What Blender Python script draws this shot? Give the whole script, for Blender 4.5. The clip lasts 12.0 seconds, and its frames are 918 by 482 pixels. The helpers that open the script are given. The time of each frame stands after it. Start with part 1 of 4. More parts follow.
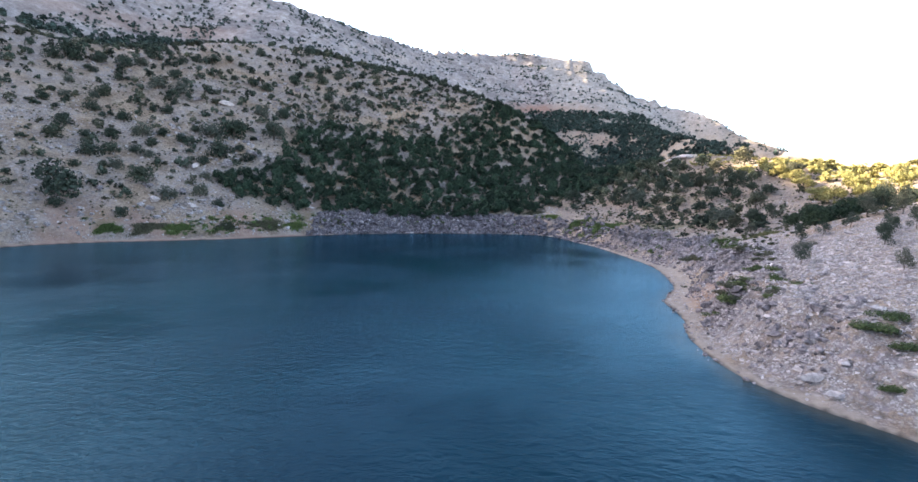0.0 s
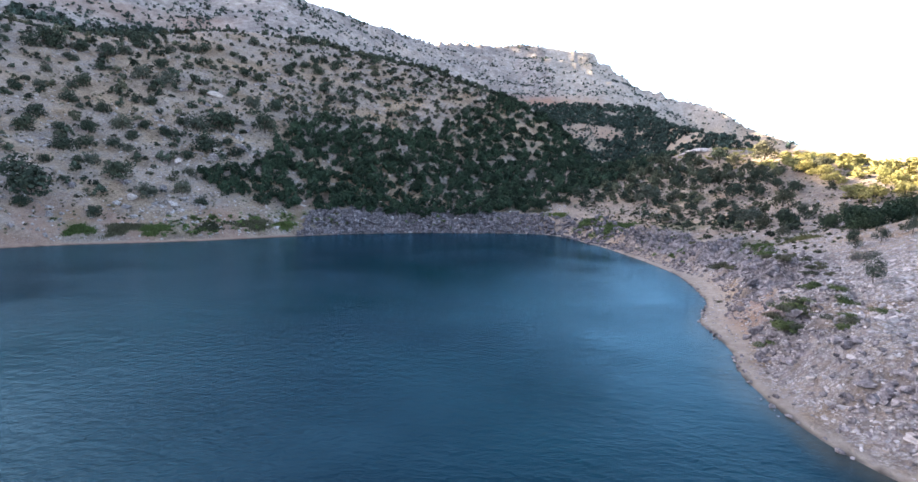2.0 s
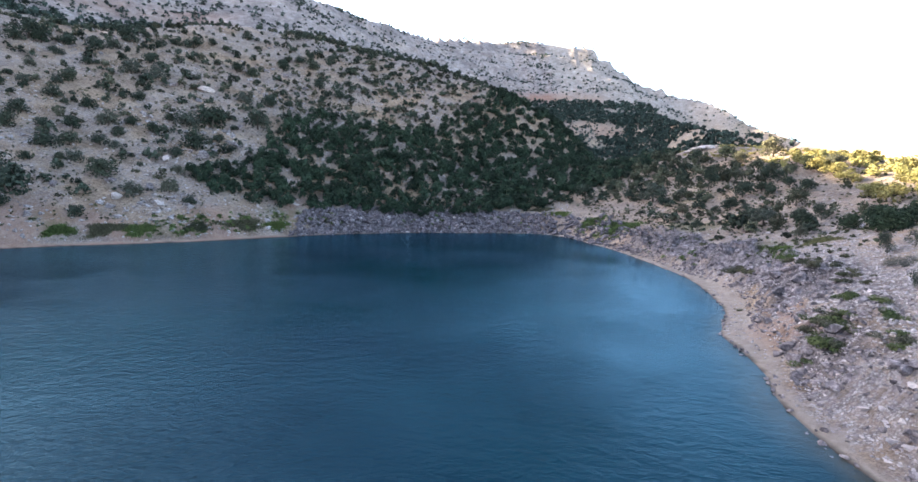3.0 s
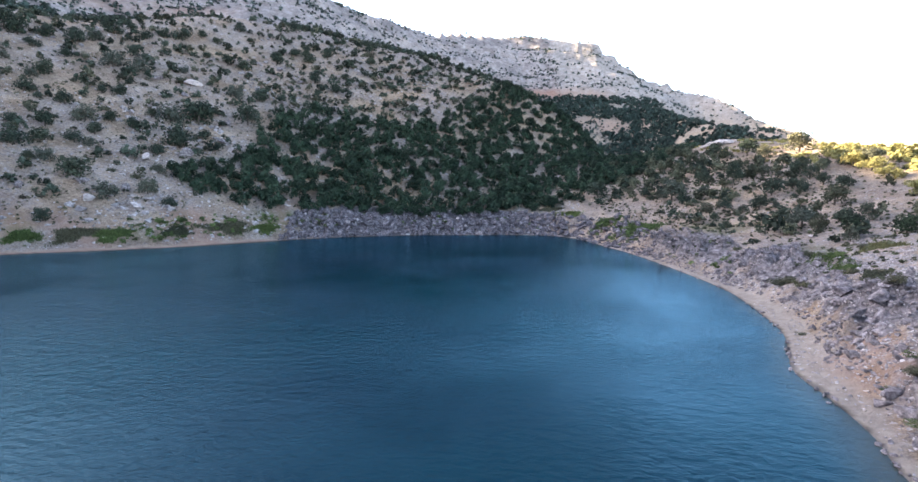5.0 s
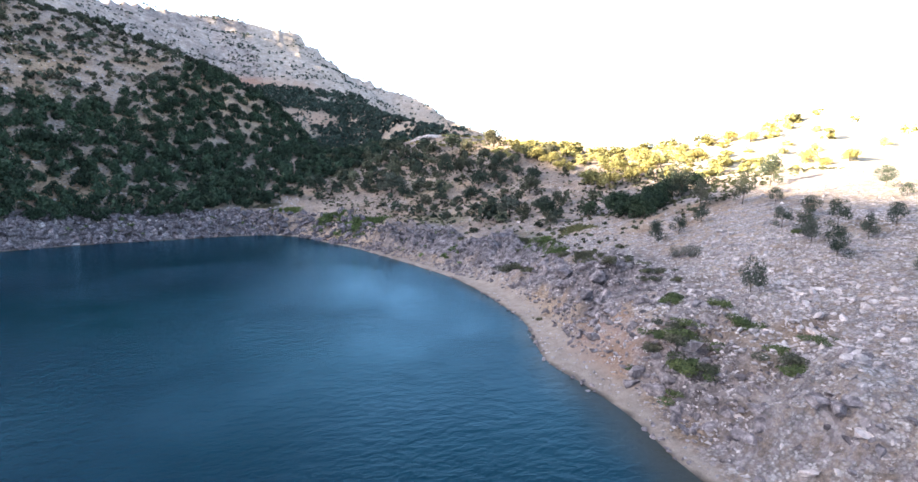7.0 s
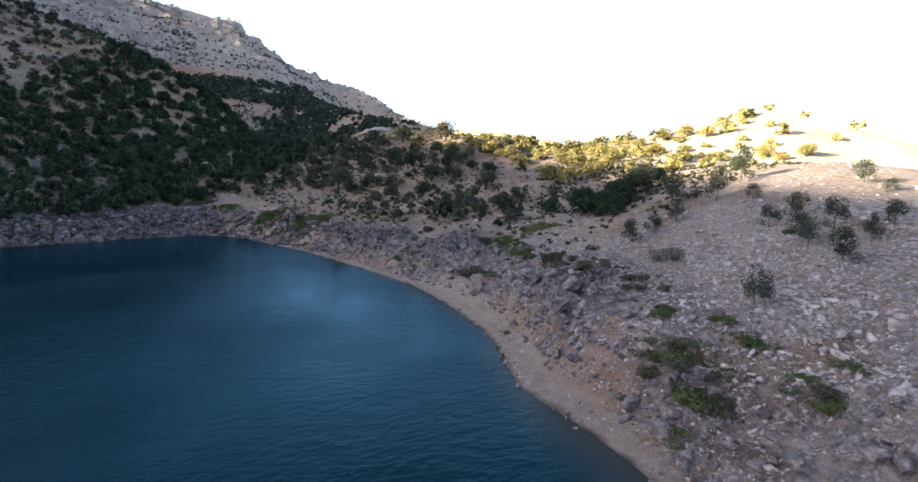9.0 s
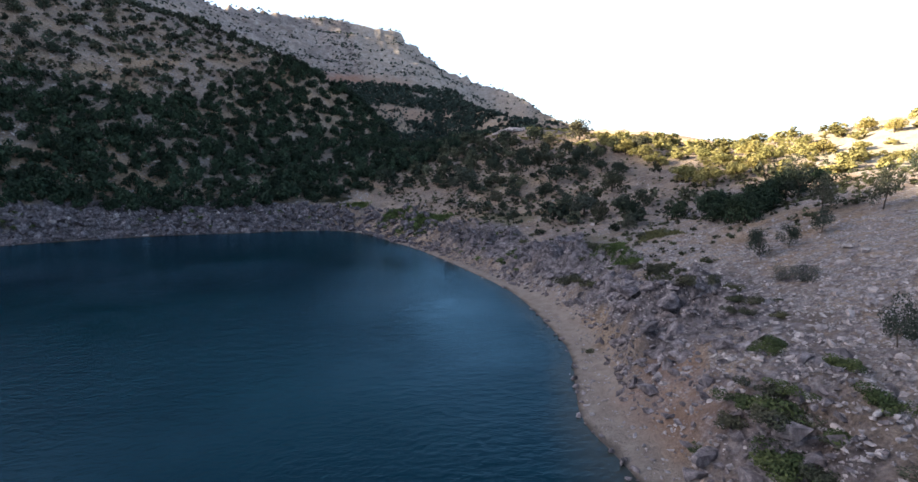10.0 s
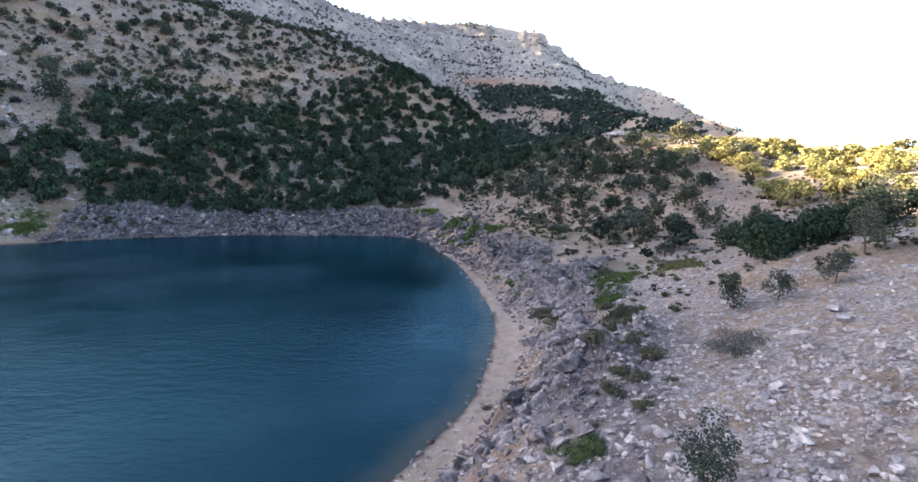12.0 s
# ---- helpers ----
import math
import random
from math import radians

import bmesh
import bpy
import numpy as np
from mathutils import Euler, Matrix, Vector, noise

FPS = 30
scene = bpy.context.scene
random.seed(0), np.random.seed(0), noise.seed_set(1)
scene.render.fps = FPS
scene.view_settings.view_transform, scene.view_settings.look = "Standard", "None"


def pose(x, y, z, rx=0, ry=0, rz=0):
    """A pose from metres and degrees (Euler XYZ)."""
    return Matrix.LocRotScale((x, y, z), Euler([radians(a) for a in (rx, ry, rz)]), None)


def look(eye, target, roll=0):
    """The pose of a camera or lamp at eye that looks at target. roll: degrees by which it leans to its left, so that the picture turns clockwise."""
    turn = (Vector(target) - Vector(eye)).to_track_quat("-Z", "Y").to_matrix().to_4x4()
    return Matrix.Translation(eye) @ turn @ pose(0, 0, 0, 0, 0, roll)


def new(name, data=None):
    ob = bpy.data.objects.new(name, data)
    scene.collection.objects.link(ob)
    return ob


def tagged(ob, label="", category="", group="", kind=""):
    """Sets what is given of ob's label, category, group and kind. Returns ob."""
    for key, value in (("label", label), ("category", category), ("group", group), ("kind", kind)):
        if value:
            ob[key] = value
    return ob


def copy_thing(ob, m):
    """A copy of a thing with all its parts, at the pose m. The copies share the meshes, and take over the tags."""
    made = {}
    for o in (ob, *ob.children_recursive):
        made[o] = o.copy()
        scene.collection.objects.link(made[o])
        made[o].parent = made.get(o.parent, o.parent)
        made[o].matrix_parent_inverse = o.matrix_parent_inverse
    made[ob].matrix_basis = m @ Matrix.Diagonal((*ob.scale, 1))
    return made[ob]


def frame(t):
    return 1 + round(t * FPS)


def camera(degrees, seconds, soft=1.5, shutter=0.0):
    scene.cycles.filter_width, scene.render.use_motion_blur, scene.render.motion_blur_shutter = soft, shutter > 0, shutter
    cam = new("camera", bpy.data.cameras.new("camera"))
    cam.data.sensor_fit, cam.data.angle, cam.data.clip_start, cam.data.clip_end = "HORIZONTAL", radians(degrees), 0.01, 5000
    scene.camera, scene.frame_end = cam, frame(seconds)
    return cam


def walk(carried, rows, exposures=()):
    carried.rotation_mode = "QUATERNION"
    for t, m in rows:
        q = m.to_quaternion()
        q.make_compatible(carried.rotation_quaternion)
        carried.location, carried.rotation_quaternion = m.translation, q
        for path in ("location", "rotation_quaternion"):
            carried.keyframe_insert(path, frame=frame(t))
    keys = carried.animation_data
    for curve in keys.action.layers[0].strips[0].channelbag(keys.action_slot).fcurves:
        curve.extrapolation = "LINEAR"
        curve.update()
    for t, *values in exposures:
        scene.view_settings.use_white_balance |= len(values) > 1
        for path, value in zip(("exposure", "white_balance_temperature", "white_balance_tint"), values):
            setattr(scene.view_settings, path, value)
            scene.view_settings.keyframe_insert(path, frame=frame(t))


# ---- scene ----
cam = camera(79.9, 12.0)
PATH = [
    (0, (0.885, -4.761, 14.83), (0.824, -2.771, 14.637), 1.5),
    (0.5, (0.89, -2.206, 15.137), (0.826, -0.217, 14.94), 1.4),
    (1, (0.762, 0.584, 15.379), (0.696, 2.572, 15.175), 1.5),
    (1.5, (0.775, 3.253, 15.534), (0.708, 5.241, 15.324), 1.5),
    (2, (0.742, 6.427, 15.739), (0.672, 8.414, 15.522), 1.5),
    (2.5, (0.689, 9.212, 15.836), (0.618, 11.199, 15.613), 1.5),
    (3, (0.567, 12.182, 15.894), (0.5, 14.168, 15.668), 1.5),
    (3.2, (0.498, 13.521, 15.963), (0.429, 15.507, 15.737), 1.5),
    (5, (-0.17, 23.645, 16.072), (-0.247, 25.629, 15.836), 1.2),
    (5.5, (-0.528, 26.366, 15.998), (-0.604, 28.35, 15.76), 1.1),
    (6, (-0.822, 28.817, 16.063), (-0.897, 30.801, 15.825), 1.1),
    (6.5, (-0.889, 31.378, 15.831), (-0.94, 33.363, 15.593), 1.1),
    (6.6, (-0.84, 31.7, 15.78), (-0.861, 33.685, 15.543), 1.1),
    (6.7, (-0.745, 31.959, 15.715), (-0.459, 33.925, 15.48), 1.1),
    (7.1, (-0.73, 33.75, 15.71), (0.277, 35.460, 15.470), 1.0),
    (7.5, (-0.73, 35.3, 15.7), (0.585, 36.787, 15.454), 1.0),
    (7.9, (-0.7, 36.72, 15.7), (0.659, 38.167, 15.452), 0.9),
    (8.3, (-0.531, 37.956, 15.698), (0.714, 39.501, 15.447), 0.9),
    (8.5, (0.111, 38.664, 15.686), (1.267, 40.277, 15.433), 1.0),
    (9, (2.237, 40.338, 15.675), (3.304, 42.011, 15.422), 1.1),
    (9.5, (5.155, 40.92, 15.612), (6.075, 42.677, 15.356), 1.2),
    (10, (9.517, 41.045, 15.498), (10.102, 42.94, 15.239), 1.4),
    (10.5, (14.498, 41.298, 15.268), (14.72, 43.267, 15.002), 1.7),
    (11, (19.772, 41.846, 15.134), (19.931, 43.822, 14.866), 1.8),
    (11.5, (24.968, 42.567, 16.144), (25.097, 44.545, 15.877), 1.9),
    (12, (30.047, 43.402, 17.573), (30.111, 45.383, 17.303), 2.1),
]
walk(cam, [(t, look(eye, target, roll)) for t, eye, target, roll in PATH],
     [(0.0, 3.28), (3.2, 3.35), (6.7, 3.53), (7.3, 3.05), (8.3, 2.7), (9.0, 2.3), (9.5, 2.1), (10.0, 2.15), (10.5, 2.45), (11.0, 2.68), (12.0, 3.1)])


# ---- sky, sun and exposure ----
SUN_WAY = Vector((-0.966, 0.259, 0.30)).normalized()      # towards the sun, low in the west
world = bpy.data.worlds.new("sky")
scene.world = world
world.use_nodes = True
wn = world.node_tree
wn.nodes.clear()
sky = wn.nodes.new("ShaderNodeTexSky")
sky.sky_type = "NISHITA"
sky.sun_disc = False
sky.sun_elevation = math.asin(SUN_WAY.z)
sky.sun_rotation = math.atan2(SUN_WAY.x, SUN_WAY.y) % (2 * math.pi)
sky.air_density, sky.dust_density, sky.ozone_density = 1.0, 1.5, 1.0
bg = wn.nodes.new("ShaderNodeBackground")
bg.inputs["Strength"].default_value = 0.05
wo = wn.nodes.new("ShaderNodeOutputWorld")
# pale evening haze that thins out with height
way = wn.nodes.new("ShaderNodeTexCoord")
split = wn.nodes.new("ShaderNodeSeparateXYZ")
wn.links.new(way.outputs["Generated"], split.inputs[0])
thin = wn.nodes.new("ShaderNodeMapRange")
thin.interpolation_type = "SMOOTHSTEP"
thin.inputs["From Min"].default_value, thin.inputs["From Max"].default_value = 0.27, 0.40
thin.inputs["To Min"].default_value, thin.inputs["To Max"].default_value = 1.0, 0.0
wn.links.new(split.outputs["Z"], thin.inputs["Value"])
haze = wn.nodes.new("ShaderNodeVectorMath")
haze.operation = "SCALE"
haze.inputs[0].default_value = (3.1, 3.9, 5.4)
wn.links.new(thin.outputs[0], haze.inputs["Scale"])
both = wn.nodes.new("ShaderNodeVectorMath")
wn.links.new(sky.outputs[0], both.inputs[0])
wn.links.new(haze.outputs[0], both.inputs[1])
# the sky grows brighter round the low sun
near_sun = wn.nodes.new("ShaderNodeVectorMath")
near_sun.operation = "DOT_PRODUCT"
wn.links.new(way.outputs["Generated"], near_sun.inputs[0])
near_sun.inputs[1].default_value = SUN_WAY
lobe = wn.nodes.new("ShaderNodeMath")
lobe.operation = "MAXIMUM"
wn.links.new(near_sun.outputs["Value"], lobe.inputs[0])
lobe.inputs[1].default_value = 0.0
power = wn.nodes.new("ShaderNodeMath")
power.operation = "POWER"
wn.links.new(lobe.outputs[0], power.inputs[0])
power.inputs[1].default_value = 5.0
aureole = wn.nodes.new("ShaderNodeVectorMath")
aureole.operation = "SCALE"
aureole.inputs[0].default_value = (8.5, 8.2, 9.5)
wn.links.new(power.outputs[0], aureole.inputs["Scale"])
whole = wn.nodes.new("ShaderNodeVectorMath")
wn.links.new(both.outputs[0], whole.inputs[0])
wn.links.new(aureole.outputs[0], whole.inputs[1])
wn.links.new(whole.outputs[0], bg.inputs[0])
wn.links.new(bg.outputs[0], wo.inputs[0])
sun = new("sun", bpy.data.lights.new("sun", "SUN"))
sun.data.energy, sun.data.angle, sun.data.color = 5.0, radians(0.6), (1.0, 0.85, 0.58)
sun.matrix_world = look(SUN_WAY * 400, (0, 0, 0))


# ---- small tools ----
def smooth(a, b, v):
    t = np.clip((v - a) / (b - a), 0, 1)
    return t * t * (3 - 2 * t)


def lattice(ix, iy, seed):
    h = (ix.astype(np.int64) * 374761393 + iy.astype(np.int64) * 668265263 + seed * 974711) & 0xFFFFFFFF
    h = ((h ^ (h >> 13)) * 1274126177) & 0xFFFFFFFF
    return ((h ^ (h >> 16)) & 0xFFFF) / 65535.0


def value_noise(x, y, seed=0):
    """Smooth noise from -1 to 1 over a lattice of size one."""
    ix, iy = np.floor(x), np.floor(y)
    fx, fy = x - ix, y - iy
    fx, fy = fx * fx * (3 - 2 * fx), fy * fy * (3 - 2 * fy)
    a, b = lattice(ix, iy, seed), lattice(ix + 1, iy, seed)
    c, d = lattice(ix, iy + 1, seed), lattice(ix + 1, iy + 1, seed)
    return 2 * ((a * (1 - fx) + b * fx) * (1 - fy) + (c * (1 - fx) + d * fx) * fy) - 1


def fractal(x, y, size, octaves, seed=0):
    out, amp = np.zeros_like(x), 1.0
    for k in range(octaves):
        out += amp * value_noise(x / size * 2 ** k + 17.3 * k, y / size * 2 ** k - 9.1 * k, seed + k)
        amp *= 0.5
    return out


def curve_through(points, steps):
    """A closed Catmull-Rom curve."""
    p = np.array(points, float)
    a, b, c, d = np.roll(p, 1, 0), p, np.roll(p, -1, 0), np.roll(p, -2, 0)
    out = []
    for t in np.arange(steps) / steps:
        out.append(0.5 * (2 * b + (c - a) * t + (2 * a - 5 * b + 4 * c - d) * t * t + (3 * b - a - 3 * c + d) * t ** 3))
    return np.stack(out, 1).reshape(-1, 2)


# ---- the plan of the land ----
SHORE = curve_through([
    (39, 10), (28.3, 28.4), (25.3, 33.2), (23.3, 38), (22.6, 44), (23.3, 52), (25.4, 58.5), (26.4, 65), (26.9, 70), (29, 74.8),
    (32.4, 82), (34.6, 91.5), (36.4, 105), (35.4, 121), (33, 141), (29.8, 154), (27, 166), (22, 174.5), (13, 177), (-1, 173.5), (-18, 169),
    (-36, 160), (-50, 147.5), (-60, 138), (-74, 127.5), (-84, 121.5), (-92.5, 114), (-98, 105), (-112, 70), (-124, 20), (-118, -50),
    (-80, -105), (-20, -120), (35, -95), (58, -45)], 5)


def shore_distance(x, y):
    """Metres from the waterline, minus in the lake."""
    best, inside = np.full(x.shape, 1e9), np.zeros(x.shape, bool)
    for (ax, ay), (bx, by) in zip(SHORE, np.roll(SHORE, -1, 0)):
        ux, uy = bx - ax, by - ay
        t = np.clip(((x - ax) * ux + (y - ay) * uy) / (ux * ux + uy * uy), 0, 1)
        best = np.minimum(best, (x - ax - t * ux) ** 2 + (y - ay - t * uy) ** 2)
        inside ^= ((ay > y) != (by > y)) & (x < ux * (y - ay) / (uy + 1e-12) + ax)
    return np.where(inside, -1, 1) * np.sqrt(best)


# crest lines of the mountains: x, y, height
# its western stretch is added out of view, height set to shade the valley
FAR_CREST = [(-600, -420, 130), (-580, -200, 180), (-570, 0, 200), (-570, 160, 216), (-564, 275, 229), (-556, 335, 226.5), (-430, 490, 227), (-310, 580, 217), (-214, 598, 211),
             (-175, 735, 223), (-77, 892, 229), (39, 974, 248), (168, 980, 249), (184, 957, 199), (212, 811, 116), (222, 598, 70), (236, 459, 52),
             (249, 371, 46), (248, 310, 36)]
FAR_SHOULDER = [(184, 957, 205), (250, 930, 180), (312, 890, 153), (352, 830, 123), (372, 790, 98), (372, 640, 60)]
# crest line of the wooded hill beside the lake
HILL_CREST = [(-187, 222, 72), (-166, 221, 68.5), (-155, 229, 68), (-142, 245, 70), (-133, 275, 77), (-116, 297, 81), (-95, 308, 80), (-71, 313, 76),
              (-40, 315, 70.5), (-20, 311, 67), (-7, 301, 61), (11, 290, 54), (22.5, 284, 48.5), (39, 279, 43), (49.5, 269, 37), (57, 255, 29), (64, 243, 21.5)]
LIT_CREST = [(118, 175, 20), (135, 140, 27), (150, 122, 32.5), (152, 104, 28), (150, 80, 19)]


def crest(x, y, line, fall, bend):
    """A roof-shaped mountain under a crest line; bend: how much it hollows out downhill."""
    out = np.full(x.shape, -1e9)
    for (ax, ay, az), (bx, by, bz) in zip(line, line[1:]):
        ux, uy = bx - ax, by - ay
        t = np.clip(((x - ax) * ux + (y - ay) * uy) / (ux * ux + uy * uy), 0, 1)
        d = np.hypot(x - ax - t * ux, y - ay - t * uy)
        out = np.maximum(out, az + t * (bz - az) - fall * d / (1 + d * bend))
    return out


def hill_top(x, y):
    """The height that the wooded hill keeps below: its crest line, falling away behind it."""
    line = np.array(HILL_CREST)
    round_at, out_at = np.arctan2(line[:, 0], line[:, 1] - 10), np.hypot(line[:, 0], line[:, 1] - 10)
    turn, out = np.arctan2(x, y - 10), np.hypot(x, y - 10)
    behind = out - np.interp(turn, round_at, out_at)
    return np.interp(turn, round_at, line[:, 2]) + 1.5 - 0.45 * np.maximum(0, behind)


def soft_max(a, b, k):
    h = np.clip(0.5 + 0.5 * (a - b) / k, 0, 1)
    return b + (a - b) * h + k * h * (1 - h)


def land(x, y, rough=True):
    """Height of the ground."""
    x, y = np.asarray(x, float), np.asarray(y, float)
    d = shore_distance(x, y)
    west = 1 - smooth(-25, 30, x - 0.33 * (d - 60) - 0.68 * np.maximum(0, d - 48))                 # 1 on the steep hill, 0 on the gentle bank
    west *= 1 - smooth(-10, 60, -y) * smooth(-60, 20, x)
    steep = -soft_max(-0.60 * d, -hill_top(x, y), 7.0)
    cap = 17.0 + 0.13 * np.clip(y - 110, 0, 110) - 0.27 * np.clip(86 - x, 0, 30) * smooth(195, 225, y) - 0.25 * np.clip(y - 242, 0, 60) * (1 - smooth(95, 130, x)) + 0.055 * np.maximum(0, y - 260) - 0.085 * np.maximum(0, x - 100) - 0.14 * np.maximum(0, 78 - y)
    gentle = (0.30 * d + 1.7 * smooth(2, 9, d)) * (1.14 - 0.30 * smooth(85, 115, y) + 0.22 * smooth(140, 180, y))
    gentle = -soft_max(-gentle, -np.maximum(cap, 4), 6.0)
    gentle = gentle - 0.18 * d * (1 - smooth(1.5, 5, d))
    h = west * steep + (1 - west) * gentle
    h -= 0.40 * np.minimum(d, 4) * (1 - smooth(1.2, 6, d)) * west
    h = soft_max(h, crest(x, y, LIT_CREST, 0.36, 0.0), 5.0)
    far = np.maximum(crest(x, y, FAR_CREST, 0.85, 0.0011), crest(x, y, FAR_SHOULDER, 0.85, 0.0011))
    step = far / 24.0 + 0.25 * value_noise(x / 60.0, y / 60.0, 95)
    stair = (np.floor(step) + smooth(0.45, 0.85, step - np.floor(step)) - 0.25 * value_noise(x / 60.0, y / 60.0, 95)) * 24.0
    far = far + (0.28 + 0.5 * smooth(205, 222, far) * smooth(30, 80, x)) * (stair - far) * smooth(120, 160, far) * smooth(560, 700, y)
    h = np.where(d > 60, soft_max(h, far, 14.0), h)
    h = np.where(d < 0, np.maximum(0.22 * d, -5 + 0.02 * d), h)
    if rough:
        on = smooth(1.0, 7.0, d)
        h = h + on * (0.10 * fractal(x, y, 2.6, 3, 3) + 0.22 * fractal(x, y, 9.0, 2, 11))
        h = h + smooth(8, 40, d) * 0.9 * fractal(x, y, 34.0, 2, 21)
        high = smooth(60, 150, d) * smooth(30, 90, h)
        h = h + high * ((5.0 - 2.5 * smooth(500, 700, y)) * fractal(x, y, 70.0, 3, 31) + 2.6 * np.abs(fractal(x, y, 22.0, 3, 41)))
        ledge = smooth(2.5, 5, d) * (1 - smooth(9, 15, d)) * smooth(18, 26, x) * smooth(-0.5, 0.3, fractal(x, y, 11.0, 2, 77)) * (0.35 + 0.65 * smooth(52, 66, y))
        h = h + ledge * (2.5 * np.abs(fractal(x * 0.8 + y * 0.6, y * 0.5 - x * 0.6, 2.8, 4, 83)) - 0.6 + 0.45 * np.abs(fractal(x, y, 1.3, 2, 87)))
        h = h + 0.05 * fractal(x, y, 1.7, 2, 51) * smooth(0, 1.0, d)
    return h


# ---- end of the plan ----

def material(name, rough=0.9):
    m = bpy.data.materials.new(name)
    m.use_nodes = True
    t = m.node_tree
    b = t.nodes["Principled BSDF"]
    b.inputs["Roughness"].default_value = rough
    b.inputs["Specular IOR Level"].default_value = 0.25
    return m, t, b


def node(t, kind, **values):
    n = t.nodes.new(kind)
    for key, value in values.items():
        n.inputs[key.replace("_", " ")].default_value = value
    return n


def noise_at(t, scale, detail=4.0, rough=0.6):
    n = node(t, "ShaderNodeTexNoise", Scale=scale, Detail=detail, Roughness=rough)
    g = t.nodes.new("ShaderNodeNewGeometry")
    t.links.new(g.outputs["Position"], n.inputs["Vector"])
    return n.outputs["Fac"]


def ramp(t, fac, stops):
    r = t.nodes.new("ShaderNodeValToRGB")
    el = r.color_ramp.elements
    while len(el) < len(stops):
        el.new(0.5)
    for e, (p, c) in zip(el, stops):
        e.position, e.color = p, (*c, 1)
    t.links.new(fac, r.inputs[0])
    return r.outputs[0]


def mix(t, fac, a, b, how="MIX"):
    n = t.nodes.new("ShaderNodeMix")
    n.data_type, n.blend_type = "RGBA", how
    for sock, v in ((n.inputs[0], fac), (n.inputs[6], a), (n.inputs[7], b)):
        if isinstance(v, (int, float)):
            sock.default_value = v
        elif isinstance(v, tuple):
            sock.default_value = (*v, 1)
        else:
            t.links.new(v, sock)
    return n.outputs[2]


def attribute(t, name):
    a = t.nodes.new("ShaderNodeAttribute")
    a.attribute_name = name
    return a.outputs["Fac"]


def bump(t, b, height, strength, distance):
    n = node(t, "ShaderNodeBump", Strength=strength, Distance=distance)
    t.links.new(height, n.inputs["Height"])
    t.links.new(n.outputs[0], b.inputs["Normal"])
    return n


def cells(t, scale, stretch=1.0):
    """Broken stones: distance within each cell and a tone for each."""
    v = node(t, "ShaderNodeTexVoronoi", Scale=scale, Randomness=1.0)
    g = t.nodes.new("ShaderNodeNewGeometry")
    w = node(t, "ShaderNodeTexNoise", Scale=scale * 0.7, Detail=3.0)
    t.links.new(g.outputs["Position"], w.inputs["Vector"])
    add = t.nodes.new("ShaderNodeVectorMath")
    add.operation = "MULTIPLY_ADD"
    t.links.new(w.outputs["Color"], add.inputs[0])
    add.inputs[1].default_value = (0.9 / scale,) * 3
    t.links.new(g.outputs["Position"], add.inputs[2])
    t.links.new(add.outputs[0], v.inputs["Vector"])
    return v.outputs["Distance"], v.outputs["Color"]


